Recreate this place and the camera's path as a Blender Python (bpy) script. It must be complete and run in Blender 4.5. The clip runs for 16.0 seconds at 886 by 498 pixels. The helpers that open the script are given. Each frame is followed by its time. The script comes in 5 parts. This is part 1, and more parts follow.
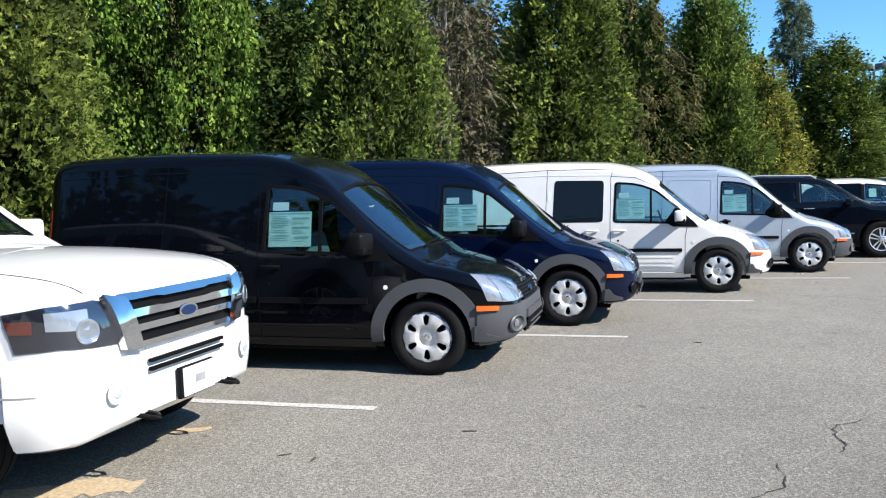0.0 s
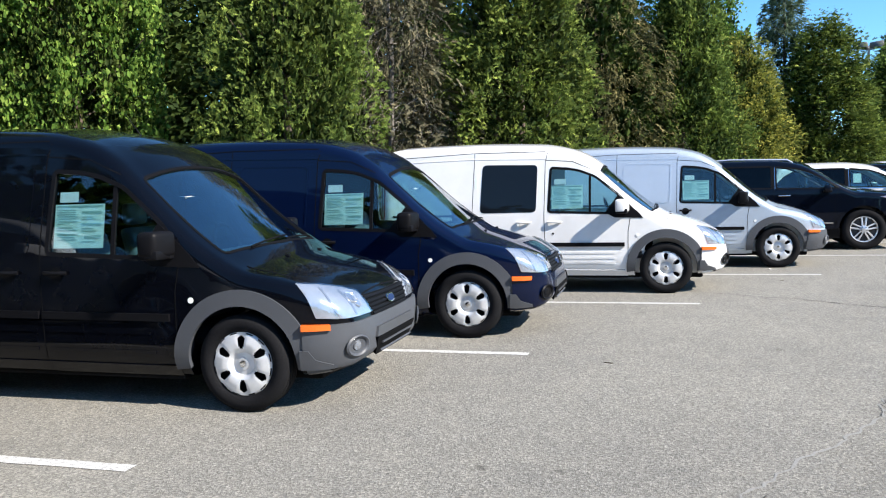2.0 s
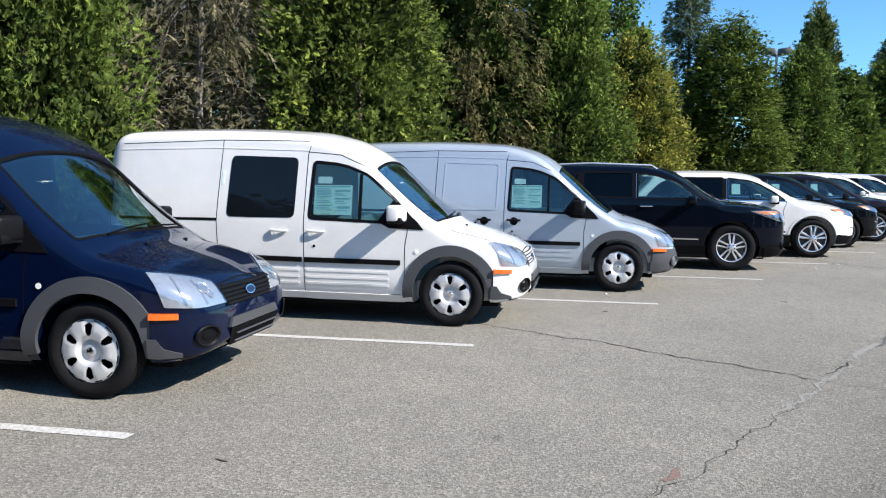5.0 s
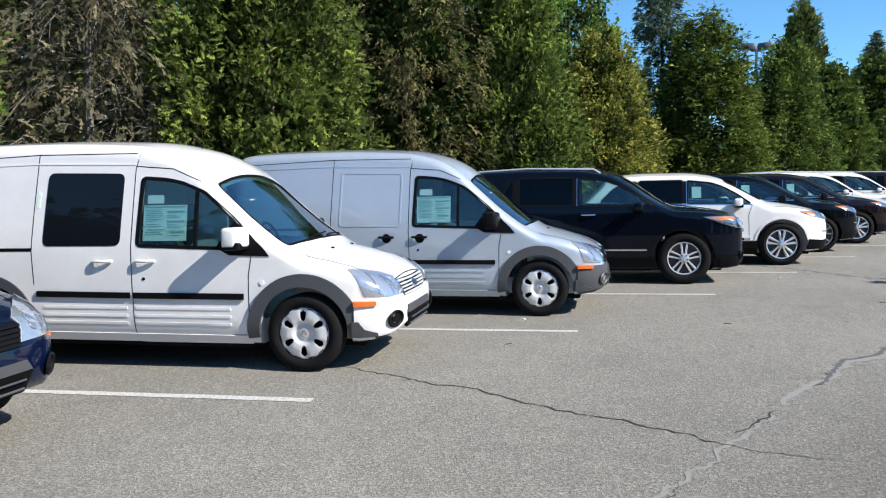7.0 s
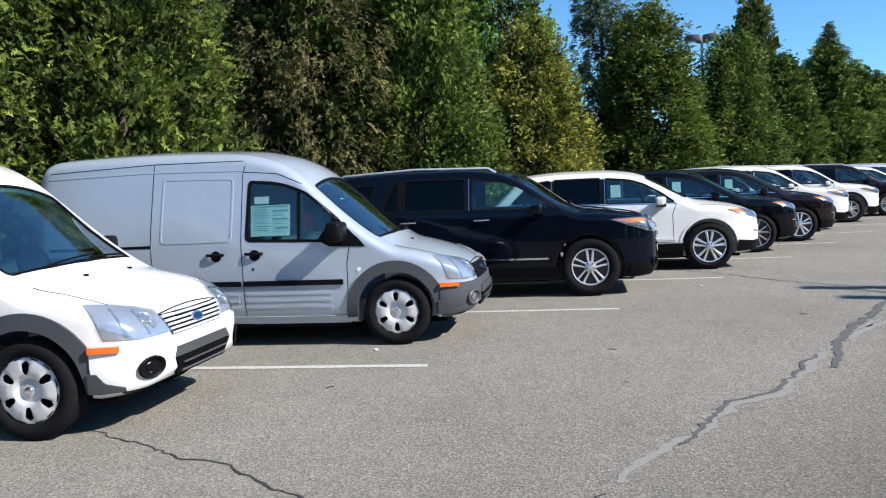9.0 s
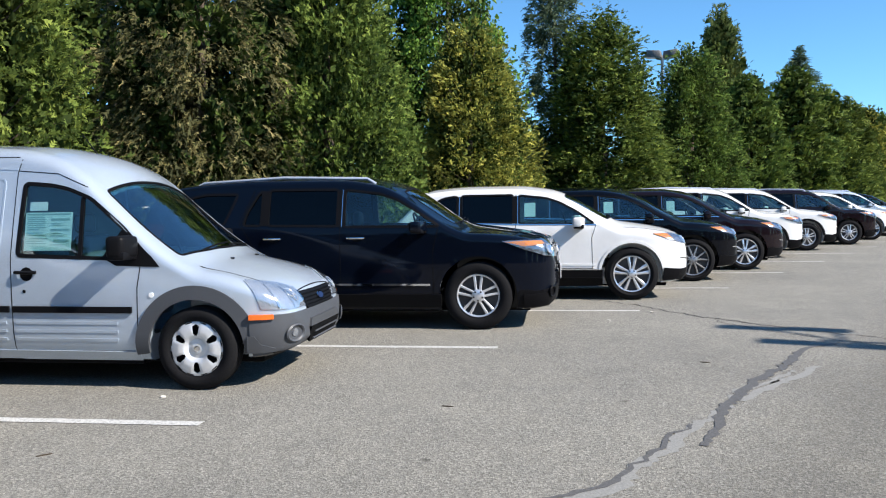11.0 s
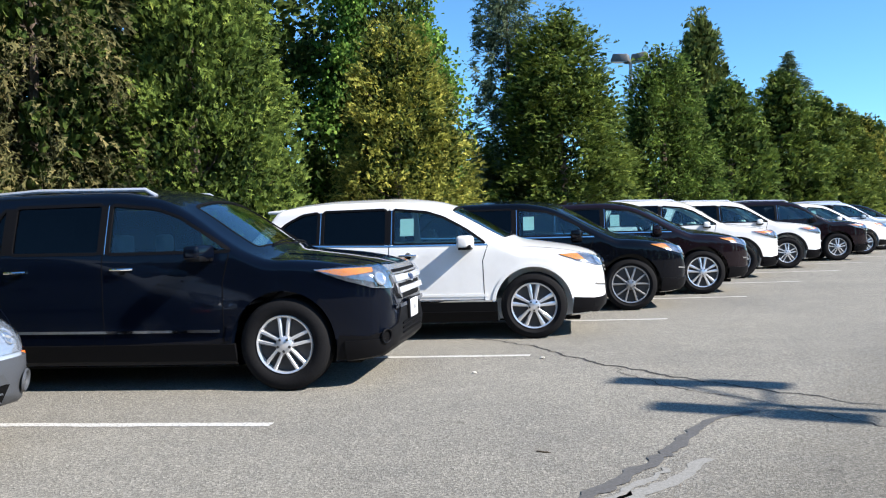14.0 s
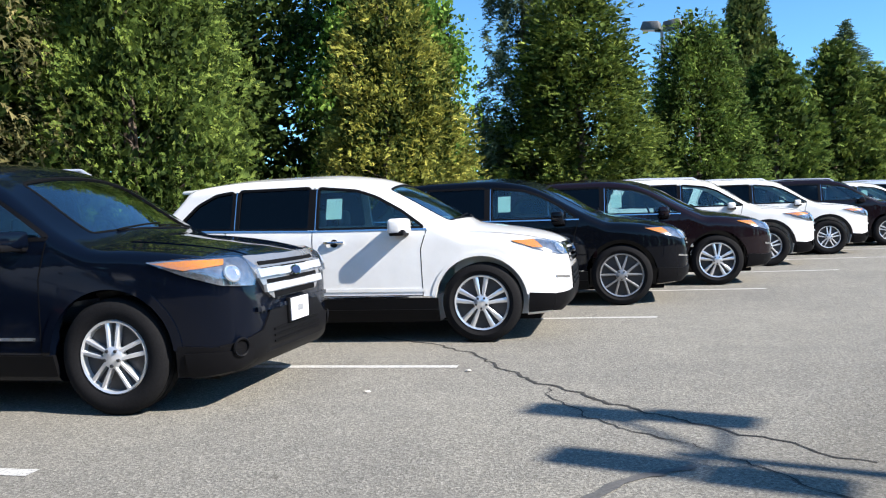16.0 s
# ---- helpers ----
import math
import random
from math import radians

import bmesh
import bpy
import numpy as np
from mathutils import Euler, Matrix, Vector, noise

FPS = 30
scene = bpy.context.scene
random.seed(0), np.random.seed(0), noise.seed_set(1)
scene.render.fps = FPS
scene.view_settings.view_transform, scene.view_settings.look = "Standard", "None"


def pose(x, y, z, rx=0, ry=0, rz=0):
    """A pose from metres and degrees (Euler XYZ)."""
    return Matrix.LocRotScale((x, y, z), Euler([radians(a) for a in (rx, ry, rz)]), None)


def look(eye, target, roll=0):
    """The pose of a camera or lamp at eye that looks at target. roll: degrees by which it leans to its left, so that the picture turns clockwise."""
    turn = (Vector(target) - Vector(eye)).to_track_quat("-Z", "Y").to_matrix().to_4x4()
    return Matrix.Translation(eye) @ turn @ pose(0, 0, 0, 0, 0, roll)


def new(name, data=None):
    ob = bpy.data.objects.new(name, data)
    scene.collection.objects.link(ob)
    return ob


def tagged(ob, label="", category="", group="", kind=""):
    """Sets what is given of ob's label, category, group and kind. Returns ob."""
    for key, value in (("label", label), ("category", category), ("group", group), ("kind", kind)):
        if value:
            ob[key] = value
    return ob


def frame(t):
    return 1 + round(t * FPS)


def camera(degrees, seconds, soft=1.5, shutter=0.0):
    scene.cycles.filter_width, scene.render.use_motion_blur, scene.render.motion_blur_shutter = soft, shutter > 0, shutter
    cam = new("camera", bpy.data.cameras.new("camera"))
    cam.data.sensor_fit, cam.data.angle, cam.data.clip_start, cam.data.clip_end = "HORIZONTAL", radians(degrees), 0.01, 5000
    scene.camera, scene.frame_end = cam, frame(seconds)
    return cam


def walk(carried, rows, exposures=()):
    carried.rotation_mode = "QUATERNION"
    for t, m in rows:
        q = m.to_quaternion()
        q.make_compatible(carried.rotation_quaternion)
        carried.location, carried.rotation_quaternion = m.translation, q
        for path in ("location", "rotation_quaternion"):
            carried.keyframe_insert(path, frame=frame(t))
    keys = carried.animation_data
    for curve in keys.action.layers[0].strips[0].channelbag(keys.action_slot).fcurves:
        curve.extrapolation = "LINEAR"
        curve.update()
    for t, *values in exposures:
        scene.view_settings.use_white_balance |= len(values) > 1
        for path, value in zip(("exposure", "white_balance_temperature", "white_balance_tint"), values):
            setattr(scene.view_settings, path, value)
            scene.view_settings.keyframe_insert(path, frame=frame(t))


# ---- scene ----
cam = camera(57.0, 16.0, soft=1.15)

PATH = [
    (0, (2.705, -1.009, 1.471), (2.178, 0.917, 1.346), -1.6),
    (0.5, (2.978, -0.621, 1.424), (2.403, 1.291, 1.304), -2.2),
    (1, (3.143, -0.18, 1.462), (2.591, 1.738, 1.336), -0.0),
    (1.5, (3.306, 0.27, 1.462), (2.78, 2.195, 1.328), -2.0),
    (2, (3.465, 0.726, 1.452), (2.932, 2.647, 1.293), -1.7),
    (2.5, (3.678, 1.176, 1.475), (3.134, 3.092, 1.3), -1.7),
    (3, (3.862, 1.618, 1.444), (3.401, 3.561, 1.326), -1.3),
    (3.5, (4.089, 2.062, 1.452), (3.612, 3.997, 1.287), -0.9),
    (4, (4.39, 2.51, 1.489), (3.981, 4.462, 1.343), -1.9),
    (4.5, (4.69, 2.94, 1.476), (4.253, 4.884, 1.302), -0.4),
    (5, (4.904, 3.392, 1.467), (4.519, 5.347, 1.294), 0.6),
    (5.2, (4.989, 3.56, 1.467), (4.625, 5.521, 1.322), -0.9),
    (7.3, (6.047, 5.25, 1.481), (5.644, 7.203, 1.332), -1.1),
    (7.5, (6.169, 5.412, 1.429), (5.76, 7.365, 1.281), -1.1),
    (8, (6.387, 5.853, 1.443), (5.993, 7.809, 1.31), -2.0),
    (8.5, (6.67, 6.283, 1.443), (6.301, 8.241, 1.266), -1.2),
    (9, (6.857, 6.742, 1.437), (6.523, 8.709, 1.297), -2.7),
    (9.5, (7.134, 7.162, 1.393), (6.737, 9.12, 1.3), -1.0),
    (10, (7.331, 7.591, 1.378), (6.998, 9.562, 1.304), 0.4),
    (10.2, (7.422, 7.756, 1.389), (7.15, 9.736, 1.307), -0.5),
    (12.3, (8.537, 9.469, 1.291), (8.22, 11.44, 1.179), -1.8),
    (12.5, (8.586, 9.667, 1.256), (8.288, 11.642, 1.174), -1.1),
    (13, (8.746, 10.173, 1.255), (8.443, 12.149, 1.199), -2.9),
    (13.5, (9.09, 10.548, 1.261), (8.712, 12.511, 1.179), -1.6),
    (14, (9.28, 11.017, 1.273), (8.977, 12.993, 1.225), -2.2),
    (14.5, (9.514, 11.471, 1.208), (9.172, 13.441, 1.143), -3.1),
    (15, (9.721, 11.896, 1.213), (9.397, 13.868, 1.149), -1.2),
    (15.5, (9.942, 12.323, 1.233), (9.639, 14.299, 1.16), -3.2),
    (16, (10.202, 12.747, 1.209), (9.767, 14.698, 1.126), -2.4),
]
EXPOSURES = [(0, 0.96), (0.5, 0.98), (1.5, 1.04), (2.5, 1.16), (3.5, 1.16), (4.5, 0.96), (5.2, 0.84), (7.3, 0.74), (9, 0.72), (10.2, 0.74), (12.3, 1.00), (14, 1.02), (16, 1.02)]
walk(cam, [(t, look(eye, aim, roll)) for t, eye, aim, roll in PATH], EXPOSURES)

# ---------------------------------------------------------------- world, sun, exposure
from mathutils.bvhtree import BVHTree
from mathutils.geometry import delaunay_2d_cdt

SUN_TO = Vector((0.83, -0.24, 0.68)).normalized()      # towards the sun
world = bpy.data.worlds.new("sky")
scene.world = world
world.use_nodes = True
wn = world.node_tree.nodes
sky = wn.new("ShaderNodeTexSky")
sky.sky_type = "NISHITA"
sky.sun_disc = False
sky.sun_elevation = math.asin(SUN_TO.z)
sky.sun_rotation = math.atan2(SUN_TO.x, SUN_TO.y)
sky.altitude = 1500
sky.air_density, sky.dust_density, sky.ozone_density = 1.0, 0.0, 5.0
wn["Background"].inputs["Strength"].default_value = 0.099
clear_air = wn.new("ShaderNodeMix")                    # clear autumn air: a more cyan sky
clear_air.data_type, clear_air.blend_type = "RGBA", "MULTIPLY"
clear_air.inputs[0].default_value = 1.0
clear_air.inputs[7].default_value = (0.75, 1.09, 1.18, 1.0)
world.node_tree.links.new(sky.outputs["Color"], clear_air.inputs[6])
world.node_tree.links.new(clear_air.outputs[2], wn["Background"].inputs["Color"])
sun_data = bpy.data.lights.new("sun", "SUN")
sun_data.energy, sun_data.angle, sun_data.color = 5.0, radians(0.55), (1.0, 0.935, 0.86)
sun = new("sun", sun_data)
sun.matrix_world = look(SUN_TO * 60, (0, 0, 0))


# ---------------------------------------------------------------- materials
def material(name):
    m = bpy.data.materials.new(name)
    m.use_nodes = True
    t = m.node_tree
    return m, t, t.nodes["Principled BSDF"]


def node(t, kind, **inputs):
    n = t.nodes.new(kind)
    for k, v in inputs.items():
        n.inputs[k.replace("_", " ")].default_value = v
    return n


def coords(t, space="Object"):
    return t.nodes.new("ShaderNodeTexCoord").outputs[space]


def ramp(t, fac, stops):
    r = t.nodes.new("ShaderNodeValToRGB")
    t.links.new(fac, r.inputs["Fac"])
    e = r.color_ramp.elements
    while len(e) < len(stops):
        e.new(0.5)
    for el, (p, c) in zip(e, stops):
        el.position, el.color = p, (*c, 1)
    return r.outputs["Color"]


def noise_tex(t, scale, detail=4, rough=0.6, vec=None, out="Fac"):
    n = node(t, "ShaderNodeTexNoise", Scale=scale, Detail=detail, Roughness=rough)
    if vec is not None:
        t.links.new(vec, n.inputs["Vector"])
    return n.outputs[out]


def bump(t, b, height, strength=0.3, distance=0.01):
    n = node(t, "ShaderNodeBump", Strength=strength, Distance=distance)
    t.links.new(height, n.inputs["Height"])
    t.links.new(n.outputs["Normal"], b.inputs["Normal"])


def mix(t, fac, a, b, mode="MIX"):
    n = t.nodes.new("ShaderNodeMix")
    n.data_type, n.blend_type = "RGBA", mode
    for sock, v in ((n.inputs[0], fac), (n.inputs[6], a), (n.inputs[7], b)):
        if isinstance(v, (int, float)):
            sock.default_value = v
        elif isinstance(v, tuple):
            sock.default_value = (*v, 1)
        else:
            t.links.new(v, sock)
    return n.outputs[2]


def paint(name, rgb, metallic=0.0, rough=0.35, flake=0.0, coat_ior=1.5):
    m, t, b = material(name)
    v = coords(t)
    dust = noise_tex(t, 2.2, 6, 0.65, v)
    dark = tuple(c * 0.9 for c in rgb)
    col = ramp(t, dust, [(0.35, dark), (0.7, rgb)])
    if flake:
        f = noise_tex(t, 900, 1, 0.5, v)
        col = mix(t, flake, col, ramp(t, f, [(0.4, tuple(c * 0.6 for c in rgb)), (0.65, tuple(min(1, c * 1.35) for c in rgb))]))
    t.links.new(col, b.inputs["Base Color"])
    b.inputs["Metallic"].default_value = metallic
    b.inputs["Roughness"].default_value = rough
    b.inputs["Coat Weight"].default_value, b.inputs["Coat IOR"].default_value = 1.0, coat_ior
    b.inputs["Specular IOR Level"].default_value = 0.5 if metallic > 0.4 else 0.04
    cr = node(t, "ShaderNodeMapRange", From_Min=0.3, From_Max=0.8, To_Min=0.015, To_Max=0.06)
    t.links.new(dust, cr.inputs["Value"])
    t.links.new(cr.outputs["Result"], b.inputs["Coat Roughness"])
    return m


def plain(name, rgb, rough=0.5, metallic=0.0, grain=60.0, amount=0.12, bumpy=0.0):
    m, t, b = material(name)
    v = coords(t)
    n = noise_tex(t, grain, 5, 0.65, v)
    lo, hi = tuple(c * (1 - amount) for c in rgb), tuple(min(1, c * (1 + amount)) for c in rgb)
    t.links.new(ramp(t, n, [(0.3, lo), (0.7, hi)]), b.inputs["Base Color"])
    b.inputs["Roughness"].default_value, b.inputs["Metallic"].default_value = rough, metallic
    if max(rgb) < 0.03:
        b.inputs["Specular IOR Level"].default_value = 0.08
    if bumpy:
        bump(t, b, n, bumpy, 0.002)
    return m


def glass(name, tint, clear, least=0.10, power=3.1):
    """Car glass: a clear tinted sheet with a mirror-like surface."""
    m, t, b = material(name)
    out = t.nodes["Material Output"]
    tr = node(t, "ShaderNodeBsdfTransparent", Color=(*[c * clear for c in tint], 1))
    gl = node(t, "ShaderNodeBsdfGlossy", Roughness=0.01)
    lw = node(t, "ShaderNodeLayerWeight", Blend=0.5)
    pw = t.nodes.new("ShaderNodeMath")
    pw.operation = "POWER"
    pw.inputs[1].default_value = power
    t.links.new(lw.outputs["Facing"], pw.inputs[0])
    mr = node(t, "ShaderNodeMapRange", To_Min=least, To_Max=0.95)
    t.links.new(pw.outputs[0], mr.inputs["Value"])
    mx = t.nodes.new("ShaderNodeMixShader")
    t.links.new(mr.outputs["Result"], mx.inputs[0])
    t.links.new(tr.outputs[0], mx.inputs[1])
    t.links.new(gl.outputs[0], mx.inputs[2])
    t.links.new(mx.outputs[0], out.inputs["Surface"])
    return m


def asphalt():
    m, t, b = material("asphalt")
    v = coords(t)
    stone = node(t, "ShaderNodeTexVoronoi", Scale=70.0)
    t.links.new(v, stone.inputs["Vector"])
    fleck = ramp(t, stone.outputs["Color"], [(0.0, (0.07, 0.068, 0.063)), (0.5, (0.21, 0.205, 0.19)), (1.0, (0.46, 0.45, 0.415))])
    fine = noise_tex(t, 260, 3, 0.7, v)
    col = mix(t, 0.55, fleck, ramp(t, fine, [(0.3, (0.08, 0.078, 0.073)), (0.7, (0.34, 0.335, 0.31))]))
    patch_n = noise_tex(t, 0.35, 6, 0.62, v)
    col = mix(t, 0.8, col, ramp(t, patch_n, [(0.3, (1.0, 1.0, 1.0)), (0.7, (1.36, 1.35, 1.31))]), "MULTIPLY")
    mid = noise_tex(t, 2.6, 5, 0.7, v)
    col = mix(t, 0.7, col, ramp(t, mid, [(0.3, (0.86, 0.86, 0.87)), (0.72, (1.08, 1.07, 1.05))]), "MULTIPLY")
    grit = noise_tex(t, 62, 3, 0.8, v)
    col = mix(t, 0.9, col, ramp(t, grit, [(0.36, (0.62, 0.62, 0.62)), (0.64, (1.34, 1.34, 1.33))]), "MULTIPLY")
    spots = noise_tex(t, 5.0, 3, 0.5, v)
    col = mix(t, 1.0, col, ramp(t, spots, [(0.22, (0.55, 0.54, 0.53)), (0.31, (1, 1, 1))]), "MULTIPLY")
    # the drive lane was laid in a second, darker strip beyond the long seam
    across = t.nodes.new("ShaderNodeVectorMath")
    across.operation = "DOT_PRODUCT"
    across.inputs[1].default_value = (0.879, -0.477, 0.0)
    t.links.new(v, across.inputs[0])
    wobble = t.nodes.new("ShaderNodeMath")
    wobble.operation = "ADD"
    t.links.new(across.outputs["Value"], wobble.inputs[0])
    t.links.new(mid, wobble.inputs[1])
    lane = node(t, "ShaderNodeMapRange", From_Min=1.75, From_Max=2.5)
    t.links.new(wobble.outputs[0], lane.inputs["Value"])
    col = mix(t, lane.outputs["Result"], col, mix(t, 1.0, col, (0.75, 0.745, 0.735), "MULTIPLY"))
    col = mix(t, 1.0, col, (0.885, 0.86, 0.815), "MULTIPLY")
    t.links.new(col, b.inputs["Base Color"])
    b.inputs["Roughness"].default_value = 0.88
    b.inputs["Specular IOR Level"].default_value = 0.35
    add = t.nodes.new("ShaderNodeMath")
    add.operation = "ADD"
    t.links.new(stone.outputs["Distance"], add.inputs[0])
    t.links.new(fine, add.inputs[1])
    bump(t, b, add.outputs[0], 0.55, 0.006)
    return m


def line_paint():
    m, t, b = material("worn white line paint")
    v = coords(t)
    wear = noise_tex(t, 45, 6, 0.75, v)
    t.links.new(ramp(t, wear, [(0.34, (0.22, 0.215, 0.20)), (0.5, (0.50, 0.49, 0.46)), (0.72, (0.65, 0.64, 0.61))]), b.inputs["Base Color"])
    b.inputs["Roughness"].default_value = 0.8
    bump(t, b, wear, 0.4, 0.003)
    return m


def leaf_material(name, dark, mid, light, through_amount=0.35):
    m, t, b = material(name)
    g = t.nodes.new("ShaderNodeNewGeometry")
    info = t.nodes.new("ShaderNodeObjectInfo")
    col = ramp(t, g.outputs["Random Per Island"], [(0.0, tuple(0.3 * a + 0.7 * b2 for a, b2 in zip(mid, dark))), (0.6, mid), (1.0, tuple(0.7 * a + 0.3 * b2 for a, b2 in zip(light, mid)))])
    # paints whole clumps as lit or shaded, over each spray's random tone
    clump_shade = noise_tex(t, 1.9, 4, 0.65, coords(t))
    col = mix(t, 0.85, col, ramp(t, clump_shade, [(0.34, (0.32, 0.37, 0.34)), (0.62, (1.6, 1.52, 1.25))]), "MULTIPLY")
    hs = node(t, "ShaderNodeHueSaturation")
    mr = node(t, "ShaderNodeMapRange", To_Min=0.485, To_Max=0.51)
    t.links.new(info.outputs["Random"], mr.inputs["Value"])
    t.links.new(mr.outputs["Result"], hs.inputs["Hue"])
    t.links.new(col, hs.inputs["Color"])
    col = hs.outputs["Color"]
    t.links.new(col, b.inputs["Base Color"])
    b.inputs["Roughness"].default_value = 0.75
    b.inputs["Specular IOR Level"].default_value = 0.12
    tl = t.nodes.new("ShaderNodeBsdfTranslucent")
    t.links.new(col, tl.inputs["Color"])
    mx = t.nodes.new("ShaderNodeMixShader")
    mx.inputs[0].default_value = through_amount
    t.links.new(b.outputs[0], mx.inputs[1])
    t.links.new(tl.outputs[0], mx.inputs[2])
    t.links.new(mx.outputs[0], t.nodes["Material Output"].inputs["Surface"])
    return m


M_ASPHALT = asphalt()
M_LINE = line_paint()
M_CRACK = plain("open crack in asphalt", (0.035, 0.033, 0.03), 0.95, grain=120, amount=0.4)
M_SEAL = plain("tar crack filler", (0.095, 0.092, 0.088), 0.75, grain=60, amount=0.3, bumpy=0.3)
M_PALE = plain("pale worn asphalt", (0.235, 0.23, 0.212), 0.9, grain=80, amount=0.25, bumpy=0.4)
M_SAND = plain("spilled sand", (0.42, 0.33, 0.21), 0.95, grain=40, amount=0.3, bumpy=0.5)
M_EARTH = plain("leaf litter", (0.10, 0.075, 0.045), 0.95, grain=14, amount=0.5, bumpy=0.8)
P_BLACK = paint("black car paint", (0.0015, 0.002, 0.004), coat_ior=1.30)
P_BLUE = paint("dark blue car paint", (0.0012, 0.0045, 0.022), coat_ior=1.36)
P_WHITE = paint("white car paint", (0.80, 0.80, 0.79))
P_SILVER = paint("silver metallic car paint", (0.50, 0.57, 0.65), 0.4, 0.38, 0.35)
P_NAVY = paint("black blue metallic car paint", (0.0015, 0.003, 0.008), coat_ior=1.30)
P_MAROON = paint("dark plum metallic car paint", (0.008, 0.004, 0.006), coat_ior=1.38)
M_PLASTIC = plain("grey textured plastic", (0.058, 0.062, 0.070), 0.5, grain=400, amount=0.15, bumpy=0.1)
M_PANEL = plain("dark grey plastic panel", (0.05, 0.052, 0.056), 0.5, grain=300, amount=0.15)
M_TRIM = plain("black plastic trim", (0.006, 0.006, 0.007), 0.45, grain=300)
M_DARK = plain("black interior cloth", (0.012, 0.0125, 0.014), 0.9, grain=200)
M_CABIN = plain("grey cabin plastic", (0.12, 0.125, 0.13), 0.65, grain=150)
M_SEAM = plain("dark panel gap", (0.004, 0.004, 0.0045), 0.7)
M_TYRE = plain("black tyre rubber", (0.011, 0.011, 0.012), 0.8, grain=70, amount=0.25, bumpy=0.15)
M_COVER = plain("silver wheel cover", (0.66, 0.67, 0.68), 0.3, 0.35, grain=25, amount=0.06)
M_ALLOY = plain("bright machined alloy", (0.74, 0.75, 0.77), 0.22, 0.6, grain=25, amount=0.06)
M_CHROME = plain("chrome", (0.75, 0.76, 0.78), 0.06, 1.0, grain=10, amount=0.02)
M_RIM = plain("polished alloy", (0.80, 0.81, 0.83), 0.16, 0.7, grain=25, amount=0.05)
M_RIM_GREY = plain("dark grey machined alloy", (0.33, 0.335, 0.345), 0.25, 0.6, grain=25, amount=0.08)
M_BRAKE = plain("dark brake metal", (0.05, 0.05, 0.052), 0.5, 0.6)
M_ORANGE = plain("orange lens", (0.70, 0.14, 0.02), 0.2, grain=180, amount=0.2)
M_AMBER = plain("amber lens", (0.85, 0.30, 0.04), 0.2, grain=120, amount=0.2)
M_LENS = plain("headlight reflector", (0.50, 0.54, 0.58), 0.16, 0.35, grain=30, amount=0.12)
M_BOWL = plain("lamp reflector bowl", (0.62, 0.66, 0.70), 0.15, 0.7, grain=60, amount=0.1)
M_LENS_MID = plain("dim silver headlight", (0.30, 0.32, 0.35), 0.15, 0.55, grain=26, amount=0.5)
M_LENS_DARK = plain("smoked headlight", (0.03, 0.035, 0.05), 0.12, 0.2, grain=20, amount=0.2)
M_GLASS = glass("clear green glass", (0.84, 0.97, 0.97), 0.96, 0.07)
M_SCREEN = glass("blue green windshield glass", (0.66, 0.90, 0.95), 0.88, 0.17, 2.4)
M_PRIVACY = glass("dark privacy glass", (0.45, 0.52, 0.6), 0.22, 0.03, 4.6)
M_LENSGLASS = glass("clear lamp cover", (0.97, 0.98, 1.0), 0.97)
M_PAPER = plain("white paper", (0.82, 0.82, 0.8), 0.7, grain=50, amount=0.03)
M_PAPER_GREEN = plain("pale green printed sheet", (0.68, 0.80, 0.74), 0.7, grain=25, amount=0.1)
M_INK = plain("dark green ink", (0.30, 0.45, 0.42), 0.7, grain=40)
M_BADGE = plain("blue enamel oval", (0.004, 0.016, 0.065), 0.5, 0.0, grain=20)
M_PLATE = plain("white dealer plate", (0.8, 0.8, 0.82), 0.4, grain=30, amount=0.04)
M_RED = plain("red tail lamp lens", (0.12, 0.006, 0.008), 0.15)
M_RED_DIM = plain("dull red reflector", (0.20, 0.035, 0.02), 0.3, grain=90, amount=0.3)
M_BARK = plain("brown bark", (0.10, 0.075, 0.055), 0.9, grain=18, amount=0.4, bumpy=0.8)
M_GREYBARK = plain("grey dead twigs", (0.17, 0.155, 0.135), 0.9, grain=25, amount=0.35)
M_POLE = plain("grey painted steel", (0.33, 0.34, 0.35), 0.5, 0.3, grain=30)
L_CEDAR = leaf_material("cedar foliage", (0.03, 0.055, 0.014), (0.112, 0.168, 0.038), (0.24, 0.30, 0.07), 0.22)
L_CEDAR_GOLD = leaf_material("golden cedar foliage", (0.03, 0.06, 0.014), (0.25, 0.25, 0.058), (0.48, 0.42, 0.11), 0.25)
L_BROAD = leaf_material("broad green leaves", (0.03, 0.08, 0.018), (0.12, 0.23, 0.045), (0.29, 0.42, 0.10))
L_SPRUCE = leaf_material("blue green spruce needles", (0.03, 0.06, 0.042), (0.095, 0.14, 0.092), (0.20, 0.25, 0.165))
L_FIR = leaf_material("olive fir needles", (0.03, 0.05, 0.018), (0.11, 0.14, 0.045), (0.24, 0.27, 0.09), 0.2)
# inner leaves darker than the crown: their shade is put into the colour
L_INNER_SHADE = leaf_material("inner foliage with painted shade", (0.018, 0.034, 0.01), (0.045, 0.072, 0.018), (0.09, 0.125, 0.03), 0.15)
# woodland leaves take the shade between the cedars into their colour
L_WOOD_SHADE = leaf_material("woodland leaves with painted shade", (0.012, 0.026, 0.008), (0.03, 0.055, 0.014), (0.08, 0.12, 0.026), 0.2)
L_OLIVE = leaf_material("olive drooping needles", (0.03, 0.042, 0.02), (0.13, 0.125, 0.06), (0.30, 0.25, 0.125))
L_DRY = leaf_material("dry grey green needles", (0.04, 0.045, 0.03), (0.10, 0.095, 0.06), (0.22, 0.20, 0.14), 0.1)


